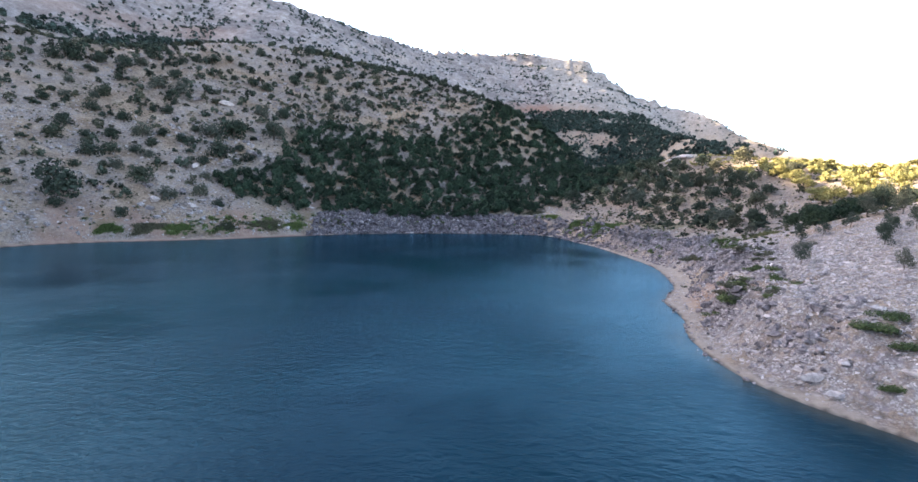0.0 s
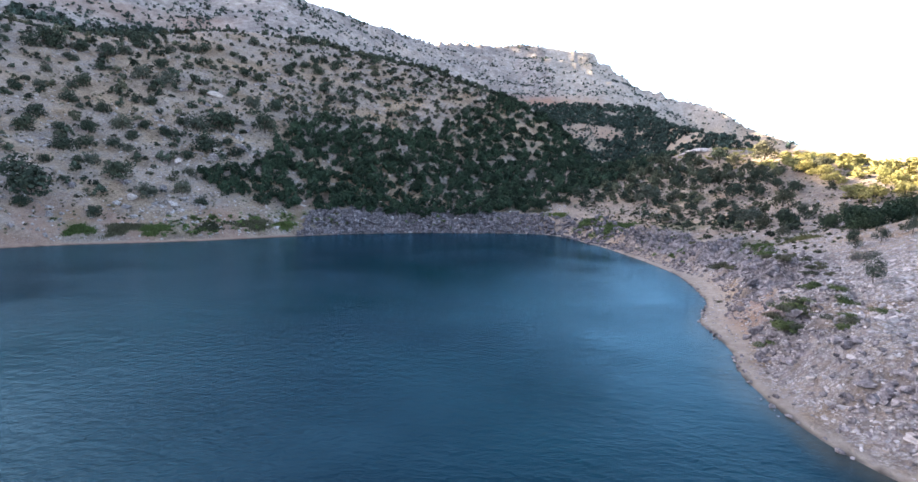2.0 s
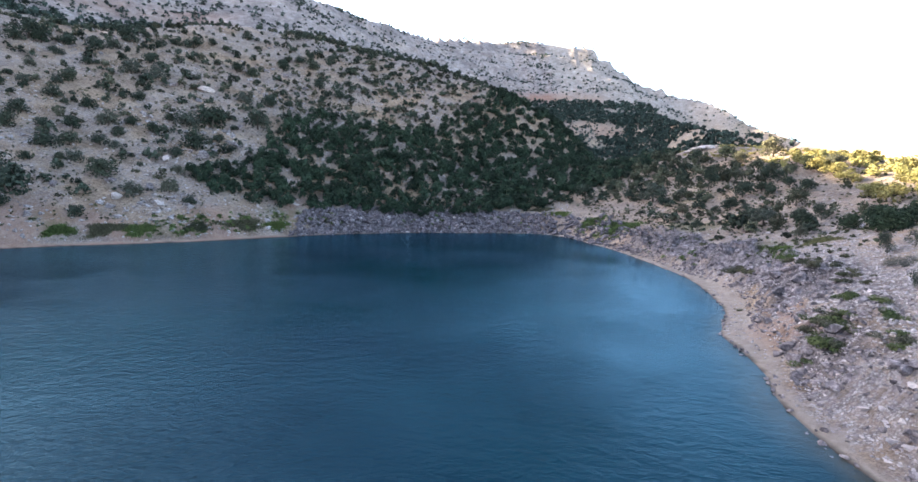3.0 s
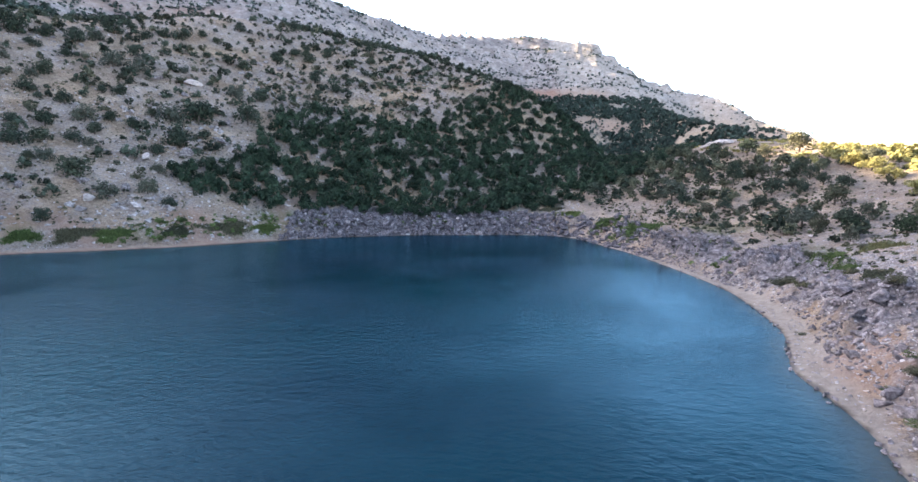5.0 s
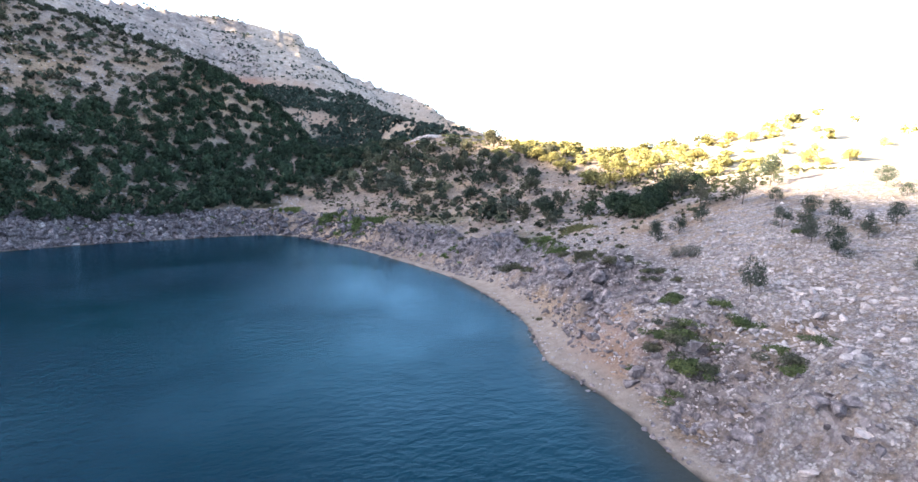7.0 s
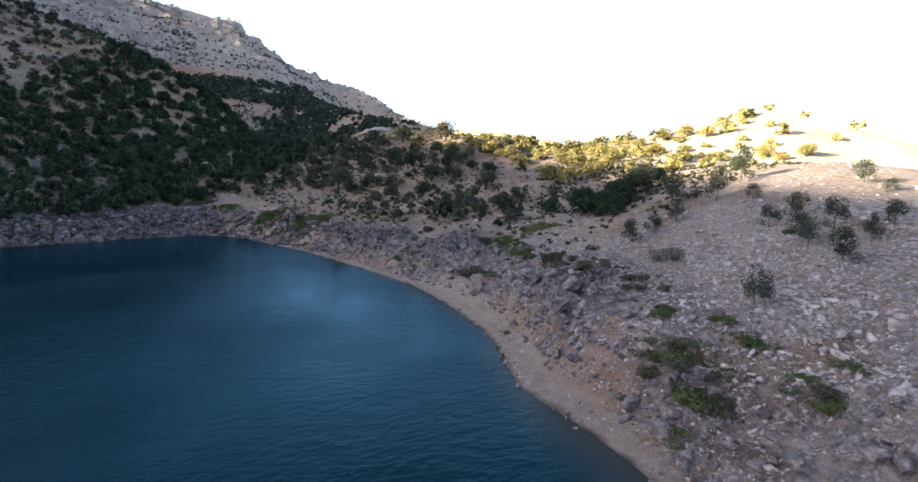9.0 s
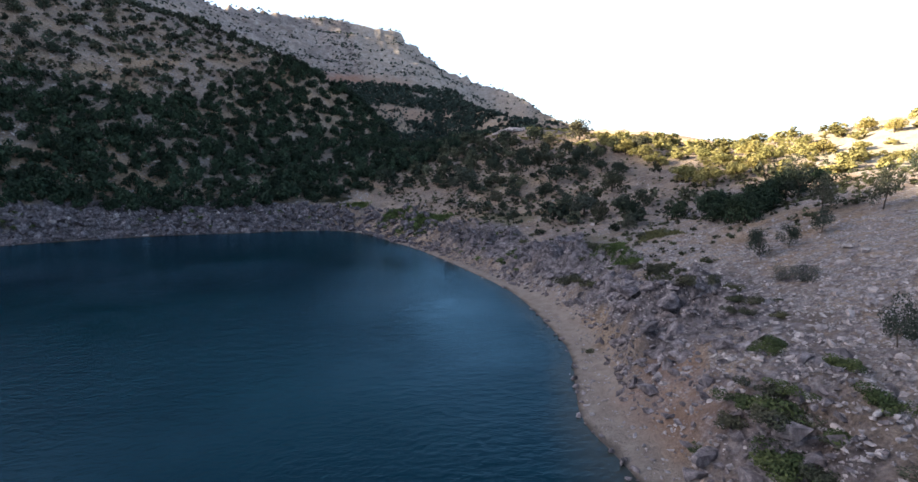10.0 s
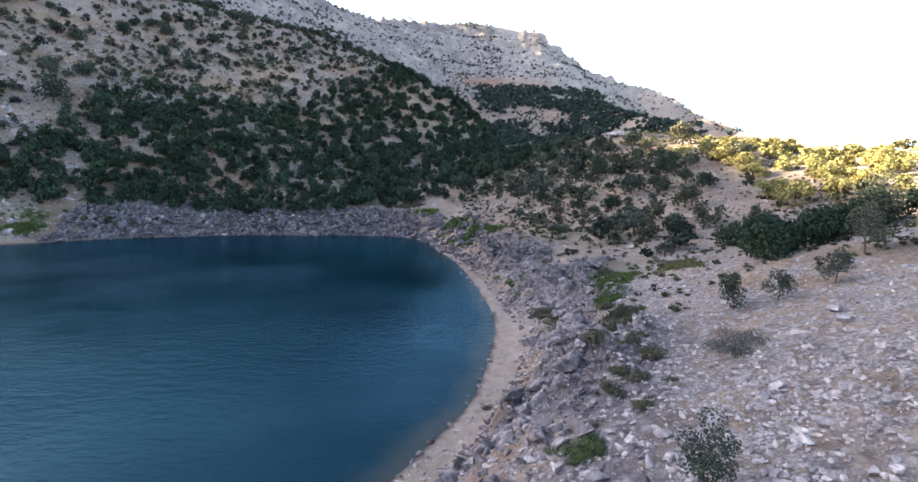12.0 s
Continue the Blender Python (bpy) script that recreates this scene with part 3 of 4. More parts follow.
NEAR_KINDS = [tree_kind(200 + k, 1900, 0.20, (LEAF, GREYLEAF, LEAF)[k % 3], low=0.14, width=4.5, height=4.9, lobes=16, thick=0.10) for k in range(6)]
# lit copy of the oaks, with the sun in the leaf colour
LIT_KINDS = [tree_kind(260 + k, 1500, 0.26, LITLEAF, low=0.1, width=3.8, height=3.2, lobes=18) for k in range(3)]
USED = []
taken = set()


def put_thing(kind, x, y, z, sx, sz, turn):
    """The first use of a kind is the kind itself, later ones are copies."""
    m = Matrix.LocRotScale((x, y, z), Euler((0, 0, turn)), Vector((sx, sx, sz)))
    if kind.name not in taken:
        taken.add(kind.name)
        kind.matrix_basis = m
        return kind
    base = kind.matrix_basis.copy()
    kind.matrix_basis = Matrix.Identity(4)
    ob = copy_thing(kind, m)
    kind.matrix_basis = base
    return ob


def plant_all(places, kinds, label, sink=0.12, tall=(0.85, 1.1)):
    p = np.array(places, float)
    z = land(p[:, 0], p[:, 1])
    for (x, y, w), h in zip(p, z):
        k = kinds[rng.integers(len(kinds))]
        s = w / 4.0
        tagged(put_thing(k, x, y, h - sink, s, s * rng.uniform(*tall), rng.random() * 6.283), label)
        USED.append((x, y, w / 2))


# oaks of the western hillside: x, y, width of the crown
plant_all([
    (-102.3, 127.6, 12.8), (-107.7, 146.5, 7.0), (-104.9, 151.1, 5.9), (-91.0, 144.0, 8.9), (-82.8, 141.4, 6.2), (-76.7, 146.9, 5.0), (-70.9, 145.3, 3.9), (-81.4, 169.3, 9.0),
    (-83.5, 162.6, 4.8), (-79.3, 155.8, 4.2), (-104.0, 165.4, 7.1), (-112.3, 169.1, 5.3), (-122.1, 168.3, 6.3), (-104.9, 181.3, 5.5), (-108.7, 178.9, 3.4), (-100.1, 155.8, 5.2),
    (-96.6, 156.4, 3.3), (-98.8, 161.4, 5.0), (-108.6, 157.5, 5.8), (-98.9, 168.2, 5.1), (-93.2, 168.8, 4.7), (-83.1, 183.1, 10.5), (-88.7, 178.6, 8.4), (-93.4, 177.1, 4.0),
    (-120.5, 154.2, 6.3), (-118.8, 147.5, 6.9), (-136.7, 178.3, 4.1), (-124.9, 178.6, 6.7), (-126.2, 175.3, 4.0), (-106.9, 138.9, 3.5), (-99.8, 145.7, 4.6), (-102.1, 144.0, 3.2),
    (-113.9, 153.4, 4.2), (-133.1, 162.2, 5.1), (-131.5, 169.2, 3.9), (-100.3, 123.9, 4.8), (-87.9, 129.8, 4.1),
], HILL_KINDS, "round dark grey-green oak on the dry lower hillside", tall=(0.8, 1.05))
plant_all([
    (-116.0, 195.4, 7.9), (-109.0, 197.5, 6.9), (-101.2, 209.4, 4.3), (-82.7, 207.5, 6.8), (-76.4, 211.7, 6.4), (-70.4, 216.5, 4.6), (-82.3, 244.0, 6.9), (-89.4, 231.8, 7.6),
    (-96.1, 230.9, 6.7), (-73.3, 194.4, 9.2), (-128.9, 191.9, 4.3), (-103.5, 230.4, 4.2), (-150.9, 190.0, 7.0), (-150.0, 195.0, 9.2), (-146.4, 195.6, 7.6), (-141.2, 200.8, 7.6),
    (-138.3, 191.3, 5.3), (-133.6, 203.4, 7.5), (-131.2, 209.4, 6.6), (-130.2, 216.5, 8.9), (-116.6, 206.4, 5.4), (-122.1, 223.7, 5.3), (-119.6, 229.9, 5.9), (-115.0, 234.6, 8.1),
    (-111.1, 241.6, 5.0), (-128.8, 225.4, 5.4), (-105.9, 243.9, 4.4), (-103.6, 259.6, 5.8), (-86.0, 279.1, 7.9), (-73.0, 254.9, 7.6), (-65.2, 237.0, 6.5), (-55.4, 246.4, 4.6),
    (-66.7, 260.5, 6.6), (-52.0, 280.0, 7.7), (-49.3, 266.3, 5.6), (-56.2, 234.7, 5.4), (-79.2, 257.8, 6.1),
], HILL_KINDS, "round dark grey-green oak high on the dry hillside", tall=(0.8, 1.05))
# oaks of the valley behind the lake
plant_all([
    (52.5, 177.8, 9.5), (53.5, 172.1, 5.0), (63.9, 188.0, 5.6), (54.2, 158.2, 3.8), (52.7, 150.0, 2.9), (59.1, 159.4, 4.3), (66.8, 173.6, 6.1), (60.7, 153.6, 3.0),
    (64.2, 153.5, 5.4), (70.4, 160.5, 6.5), (55.9, 139.5, 1.7), (56.5, 144.9, 1.8), (50.4, 138.3, 2.6), (60.2, 136.1, 3.4), (61.1, 130.2, 7.1), (61.7, 126.3, 3.8),
    (66.8, 129.0, 3.0), (64.2, 122.2, 5.0), (69.5, 124.6, 3.9), (74.7, 143.1, 6.7), (81.3, 158.6, 4.2), (82.7, 154.1, 5.8), (80.9, 163.6, 4.3)], FAR_KINDS + NEAR_KINDS, "dark oak standing in the shaded valley", tall=(0.8, 1.1))
plant_all([
    (79.0, 167.7, 5.2), (77.2, 171.0, 2.2), (77.8, 179.2, 4.6), (77.2, 194.6, 4.5), (69.8, 188.2, 2.9), (79.9, 190.5, 2.5), (75.7, 161.5, 4.2), (76.9, 158.4, 4.1),
    (67.2, 151.9, 2.7), (59.4, 173.6, 4.3), (48.2, 188.3, 4.6), (45.4, 194.9, 4.2), (36.1, 196.7, 8.4), (79.0, 215.1, 7.8), (85.9, 207.5, 8.7), (86.9, 198.6, 6.3),
    (87.1, 187.7, 4.5), (96.7, 197.6, 9.7), (87.0, 168.6, 4.1), (91.2, 167.0, 5.4), (95.6, 163.3, 7.2), (59.4, 113.8, 2.8)], FAR_KINDS, "dark oak on the tan soil of the valley", tall=(0.75, 1.05))
# oaks of the eastern bank and its crest
plant_all([
    (75.0, 83.2, 3.8), (75.0, 68.7, 2.7), (70.2, 64.3, 1.6), (58.3, 67.6, 2.4), (54.6, 68.1, 2.1), (50.1, 62.4, 2.2), (53.2, 62.0, 2.2), (51.8, 58.7, 1.8),
    (57.5, 59.3, 2.0), (47.3, 58.7, 2.1), (47.3, 52.8, 1.4), (51.2, 50.8, 1.3), (42.0, 48.6, 1.9), (42.5, 46.4, 1.9), (39.2, 60.4, 2.3), (51.0, 80.9, 2.5),
    (63.7, 85.5, 3.5), (65.4, 80.5, 3.4), (57.9, 80.6, 2.4), (79.3, 103.0, 4.5), (53.8, 80.4, 2.1), (51.9, 64.3, 2.1), (65.6, 76.1, 1.8), (76.4, 99.8, 4.8),
], NEAR_KINDS, "small leafy oak with a thin trunk on the stony bank", tall=(0.9, 1.25))
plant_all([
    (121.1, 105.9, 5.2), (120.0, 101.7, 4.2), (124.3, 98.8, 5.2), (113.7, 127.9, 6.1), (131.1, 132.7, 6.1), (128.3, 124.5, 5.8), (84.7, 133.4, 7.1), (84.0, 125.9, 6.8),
    (89.9, 125.6, 5.2), (95.2, 126.5, 5.0), (92.9, 159.7, 7.6), (91.9, 164.7, 6.8), (92.1, 152.7, 7.3), (97.0, 137.0, 6.0), (103.0, 131.0, 6.5), (101.0, 147.0, 5.5), (108.0, 141.0, 6.5), (114.0, 150.0, 6.0), (122.0, 140.0, 5.0)], LIT_KINDS, "oak bush with sunlit leaf colour on the rise beyond the bank", tall=(0.6, 0.9))


# the dark hedge of oaks across the valley
HEDGE_KINDS = [tree_kind(240 + k, 2300, 0.23, WOODLEAF, low=0.06, width=3.7, height=3.5, lobes=20, thick=0.1) for k in range(3)]
plant_all([
    (67.2, 112.6, 4.6), (65.0, 102.6, 6.2), (60.6, 93.0, 5.8), (63.2, 97.6, 6.6), (66.9, 97.4, 6.0), (70.4, 100.6, 6.4), (74.0, 103.0, 6.2), (78.4, 103.6, 6.6), (82.6, 102.2, 5.4),
    (65.4, 122.6, 5.4), (69.0, 106.8, 5.6)], HEDGE_KINDS, "dense dark green oak in a hedge across the valley", tall=(0.72, 0.92))


def free(x, y, room):
    """True where no planted crown stands within room."""
    u = np.array(USED)
    ok = np.ones(len(x), bool)
    for k in range(len(x)):
        ok[k] = (np.hypot(u[:, 0] - x[k], u[:, 1] - y[k]) > u[:, 2] + room).all()
    return ok


def scatter(n, box, keep, seed):
    """Random places in a box of the plan, kept with the given chance."""
    r = np.random.default_rng(seed)
    x, y = r.uniform(box[0], box[1], n), r.uniform(box[2], box[3], n)
    ok = r.random(n) < keep(x, y)
    return x[ok], y[ok]


WOOD = [(-74, 151), (-57, 156), (-40, 170), (-19, 176), (-2, 182), (12, 189), (28, 191), (41, 206), (57, 219), (68, 230), (84, 246), (90, 275), (76, 300), (50, 300), (22, 300), (-4, 246), (-24, 226),
        (-43, 221), (-60, 219), (-67, 208), (-69, 195), (-66, 182), (-71, 170), (-77, 158)]


def in_wood(x, y):
    inside = np.zeros(x.shape, bool)
    for (ax, ay), (bx, by) in zip(WOOD, WOOD[1:] + WOOD[:1]):
        inside ^= ((ay > y) != (by > y)) & (x < (bx - ax) * (y - ay) / (by - ay + 1e-9) + ax)
    return inside


# ---- woods and scrub, too many to count ----
def cloud_of(name, mat, x, y, width, tall, count, size, seed, kinds=8, lobes=7, low=0.1, sink=0.1):
    """One object of many crowns: each a copy of one of a few leaf clouds."""
    r = np.random.default_rng(seed)
    shapes = []
    for k in range(kinds):
        lb = crown_lobes(r, 3.4, 3.6, low, lobes)
        shapes.append(leaf_cloud(r, lb, count, size, 3)[0])
    z = land(x, y)
    pick = r.integers(kinds, size=len(x))
    out = []
    for i in range(len(x)):
        v = shapes[pick[i]]
        a, s = r.random() * 6.283, width[i] / 4.0
        c, sn = math.cos(a), math.sin(a)
        out.append(np.c_[(v[:, 0] * c - v[:, 1] * sn) * s + x[i], (v[:, 0] * sn + v[:, 1] * c) * s + y[i], v[:, 2] * s * tall[i] + z[i] - sink])
    v = np.concatenate(out)
    me = mesh_from(name, v, np.arange(len(v)).reshape(-1, 3), mat)
    a = me.attributes.new("crown_tone", "FLOAT", "POINT")
    a.data.foreach_set("value", np.repeat(r.uniform(-0.5, 0.5, len(x)), [len(v) for v in out]).astype(np.float32))
    return new(name, me)


r7 = np.random.default_rng(77)
x, y = scatter(7000, (-80, 92, 150, 312), lambda x, y: in_wood(x, y) * (0.5 + 0.25 * (1 - smooth(25, 50, shore_distance(x, y))) + 0.5 * smooth(-0.6, 0.2, fractal(x, y, 14.0, 3, 401))) * (1 - 0.2 * smooth(30, 75, shore_distance(x, y))), 8)
ok = free(x, y, 0.5)
x, y = x[ok], y[ok]
tagged(cloud_of("oak_wood", WOODLEAF, x, y, r7.uniform(2.2, 5.0, len(x)), r7.uniform(0.85, 1.25, len(x)), 250, 0.49, 81, kinds=16, lobes=16), "dense dark green oak wood on the lower slope", "trees", kind="stuff")


def hill_scrub(x, y):
    d = shore_distance(x, y)
    n = fractal(x, y, 26.0, 2, 301)
    return smooth(11, 20, d) * (0.36 + 0.36 * n + (0.22 + 0.18 * smooth(-110, -70, x)) * smooth(60, 110, d) + 0.75 * smooth(-95, -40, x) * smooth(40, 65, d) + 0.15 * smooth(88, 104, d) * (1 - smooth(-120, -80, x))) * (1 - in_wood(x, y))


x, y = scatter(9500, (-230, 75, 110, 330), hill_scrub, 9)
ok = free(x, y, 0.6)
x, y = x[ok], y[ok]
w = np.where(r7.random(len(x)) < 0.3, r7.uniform(3.2, 5.2, len(x)), r7.uniform(1.2, 3.0, len(x)))
half = r7.random(len(x)) < 0.6
tagged(cloud_of("hillside_scrub", LEAF, x[half], y[half], w[half], r7.uniform(0.7, 1.1, half.sum()), 100, 0.74, 82, kinds=14, lobes=12), "scattered dark oak scrub on the dry hillside", "shrubs", kind="stuff")
half = ~half
tagged(cloud_of("dry_scrub", OLIVE, x[half], y[half], w[half] * 0.8, r7.uniform(0.7, 1.1, half.sum()), 90, 0.74, 83, kinds=14, lobes=12), "scattered grey-green dry scrub on the hillside", "shrubs", kind="stuff")


def east_scrub(x, y):
    d = shore_distance(x, y)
    lit = smooth(80, 105, x) * smooth(95, 120, y)
    return smooth(24, 34, d) * (0.03 + 0.10 * smooth(105, 125, y) * smooth(50, 60, x) + 0.95 * lit * smooth(-0.9, 0.0, fractal(x, y, 22.0, 2, 311)) * (1 - 0.7 * smooth(112, 128, x) * (1 - smooth(125, 145, y))) + 0.6 * smooth(150, 195, y) * (1 - smooth(95, 120, x)))


x, y = scatter(5200, (45, 270, 95, 330), east_scrub, 10)
ok = free(x, y, 0.4)
x, y = x[ok], y[ok]
w, tall = r7.uniform(1.8, 5.2, len(x)), r7.uniform(0.8, 1.2, len(x))
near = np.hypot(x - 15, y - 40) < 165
# east of this line the scrub takes the sunlit leaf colour, not OLIVE
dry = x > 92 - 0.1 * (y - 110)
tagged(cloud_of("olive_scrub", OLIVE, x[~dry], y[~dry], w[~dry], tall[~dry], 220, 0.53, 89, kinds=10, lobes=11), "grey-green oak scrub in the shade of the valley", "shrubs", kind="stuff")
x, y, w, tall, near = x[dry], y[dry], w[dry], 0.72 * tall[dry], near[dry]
tagged(cloud_of("valley_scrub", LITLEAF, x[near], y[near], w[near], tall[near], 260, 0.50, 84, kinds=10, lobes=11), "yellow-green scrub, sunlight in its leaf colour, over the sunlit side of the valley", "shrubs", kind="stuff")
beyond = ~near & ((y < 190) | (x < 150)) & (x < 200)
tagged(cloud_of("distant_scrub", LITLEAF, x[beyond], y[beyond], 0.6 * w[beyond], 0.7 * tall[beyond], 36, 1.3, 87, kinds=10, lobes=9), "yellow-green scrub, sunlight in its leaf colour, on the far rise of the valley", "shrubs", kind="stuff")


def far_scrub(x, y):
    h = land(x, y)
    clump = smooth(-0.5, 0.6, fractal(x, y, 45.0, 3, 335))
    return (0.10 + 0.55 * clump ** 2) * (1 - 0.7 * smooth(124, 129, h) * (1 - smooth(138, 146, h)) * smooth(700, 760, y)) * (1 - smooth(170, 215, x) * (1 - smooth(430, 540, y))) * smooth(300, 360, y + 0.4 * np.abs(x))


def mountain_belt(x, y):
    h = land(x, y)
    n = fractal(x, y, 34.0, 3, 331)
    scree = smooth(66, 74, h) * (1 - smooth(90, 97, h)) * smooth(95, 115, x) * (1 - smooth(165, 185, x))
    belt = smooth(80, 88, h) * (1 - smooth(122, 130, h)) * smooth(60, 90, x) * (1 - smooth(225, 250, x)) * smooth(-0.9, -0.2, n + 0.4 * smooth(120, 160, x)) * (1 - scree)
    flank = smooth(165, 190, x) * (1 - smooth(225, 240, x)) * smooth(50, 58, h) * smooth(470, 540, y) * (1 - smooth(92, 104, h)) * smooth(-0.7, 0.0, n)
    foot = smooth(38, 46, h) * (1 - smooth(66, 76, h)) * smooth(40, 70, x) * (1 - smooth(220, 240, x)) * smooth(-0.7, 0.0, n) * (1 - scree)
    ledge = smooth(114, 120, h) * (1 - smooth(132, 138, h)) * (1 - smooth(-240, -200, x)) * 0.5 * smooth(-0.3, 0.3, n)
    return np.maximum(np.maximum(belt, flank), np.maximum(foot, ledge))


x, y = scatter(42000, (-330, 420, 330, 1010), far_scrub, 11)
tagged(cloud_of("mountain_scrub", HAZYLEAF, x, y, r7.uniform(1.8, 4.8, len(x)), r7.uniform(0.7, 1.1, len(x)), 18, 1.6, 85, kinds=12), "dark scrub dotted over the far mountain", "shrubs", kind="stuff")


x, y = scatter(34000, (-345, 290, 390, 850), mountain_belt, 13)
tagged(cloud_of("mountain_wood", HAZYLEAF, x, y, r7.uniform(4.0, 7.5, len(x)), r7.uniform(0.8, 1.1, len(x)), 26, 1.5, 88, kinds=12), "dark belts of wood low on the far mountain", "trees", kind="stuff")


# ---- low shrubs and grass on the eastern bank ----
def shrub_kind(name, seed, count, size, mat, label):
    r = np.random.default_rng(seed)
    lb = [(a * 0.9, b * 0.9, 0.25 + 0.5 * r.random(), 0.45 + 0.35 * r.random(), 0.75) for a, b in r.normal(size=(9, 2)) * 0.75]
    v, f = leaf_cloud(r, lb, count, size)
    v[:, 2] = np.maximum(v[:, 2], -0.05)
    root = new(name, mesh_from(name, v, f, mat))
    return tagged(root, label, "shrub", "low shrubs on the bank")


DULL_SHRUBS = [shrub_kind("low_shrub", 320 + k, 1200, 0.19, (DULLLEAF, OLIVE)[k % 2], "low dry olive-brown shrub between the rocks") for k in range(4)]
GREY_SHRUBS = [shrub_kind("dry_shrub", 330 + k, 900, 0.13, GREYTWIG, "grey half-dry twiggy shrub on the stony slope") for k in range(2)]
SHRUBS = [shrub_kind("low_shrub", 300 + k, 1400, 0.20, (SHRUBLEAF, OLIVE, SHRUBLEAF, SHRUBLEAF, SHRUBLEAF, SHRUBLEAF)[k], "low dull green shrub among the stones of the bank") for k in range(6)]
plant_all([
    (33.7, 62.5, 2.5), (33.9, 61.5, 2.7), (32.5, 61.1, 3.4), (32.7, 58.7, 3.2), (32.2, 57.7, 2.3), (30.5, 59.1, 3.5), (30.4, 57.7, 3.8), (30.5, 56.5, 3.0), (28.6, 57.8, 3.4), (35.3, 57.6, 2.5),
    (32.9, 54.0, 2.5), (32.6, 53.0, 3.0), (31.8, 52.1, 2.9), (34.9, 52.6, 2.5), (36.6, 60.9, 1.7), (52.1, 65.0, 2.3), (29.7, 62.9, 1.6), (36.9, 65.8, 2.3), (36.0, 60.6, 2.6), (35.3, 58.5, 2.9),
    (32.4, 62.5, 3.0), (31.1, 62.2, 3.0), (36.1, 65.5, 2.2),
    (31.7, 37.4, 4.4), (32.6, 35.0, 3.4), (30.2, 33.0, 2.6), (33.4, 38.4, 3.1), (32.4, 61.0, 3.9), (31.2, 60.2, 3.1),
], SHRUBS, "low dull green shrub among the stones of the bank", sink=0.05, tall=(0.5, 0.8))
plant_all([
    (40.7, 77.0, 3.0), (43.2, 75.8, 2.6), (40.3, 72.2, 2.5), (40.9, 70.9, 2.1), (43.5, 83.9, 3.4), (45.1, 91.2, 2.6), (46.4, 88.2, 2.2), (40.8, 98.4, 4.0), (41.9, 97.4, 2.8), (33.7, 80.9, 1.5),
    (39.4, 71.7, 1.8), (39.7, 70.4, 1.8), (42.4, 70.6, 1.2), (40.1, 68.3, 2.0), (41.2, 93.8, 3.8), (37.1, 66.5, 1.2), (43.0, 77.4, 2.7), (44.5, 83.3, 2.5), (41.4, 96.2, 3.2), (45.5, 122.0, 2.4),
    (43.2, 128.0, 2.0), (40.5, 135.0, 2.2), (47.0, 131.0, 1.8), (50.5, 126.0, 2.0), (38.0, 143.0, 2.2), (44.0, 146.0, 2.4), (55.0, 121.0, 1.8), (57.0, 107.0, 2.0), (44.5, 101.5, 1.6),
], DULL_SHRUBS, "low dry olive-brown shrub between the rocks", sink=0.05, tall=(0.6, 0.9))
plant_all([
    (46.4, 72.4, 3.5), (46.5, 73.8, 2.5), (47.5, 74.6, 3.1), (48.1, 73.4, 2.5), (39.8, 78.4, 1.6),
], GREY_SHRUBS, "grey half-dry twiggy shrub on the stony slope", sink=0.05, tall=(0.9, 1.2))


def grass_patch(seed, x, y, rx, ry, turn, blades, tall, mat, label):
    """A tuft field: bent blades on an uneven ellipse of ground."""
    r = np.random.default_rng(seed)
    a, q = r.random(blades) * 6.283, np.sqrt(r.random(blades)) * (0.8 + 0.25 * np.abs(r.normal(size=blades)))
    q = q * (0.75 + 0.25 * np.sin(3 * a + seed) + 0.12 * np.sin(7 * a))
    u, v = rx * q * np.cos(a), ry * q * np.sin(a)
    px, py = u * math.cos(turn) - v * math.sin(turn) + x, u * math.sin(turn) + v * math.cos(turn) + y
    pz = land(px, py)
    z0 = float(land(np.array([x]), np.array([y]))[0])
    h = tall * r.uniform(0.5, 1.2, blades)
    lean = r.normal(size=(blades, 2)) * 0.45 * h[:, None]
    wide = h * 0.16
    b = r.random(blades) * 6.283
    ex, ey = np.cos(b) * wide, np.sin(b) * wide
    base = np.c_[px - x, py - y, pz - z0 - 0.04]
    p1, p2 = base + np.c_[ex, ey, 0 * h], base - np.c_[ex, ey, 0 * h]
    mid = base + np.c_[lean * 0.4, h * 0.6]
    tip = base + np.c_[lean, h]
    p3, p4 = mid - 0.6 * np.c_[ex, ey, 0 * h], tip
    vert = np.stack([p1, p2, p3, p4], 1).reshape(-1, 3)
    ob = new("grass_patch", mesh_from("grass_patch", vert, np.arange(len(vert)).reshape(-1, 4), mat))
    ob.location = (x, y, z0)
    return tagged(ob, label, "grass", "grass patches by the shore")


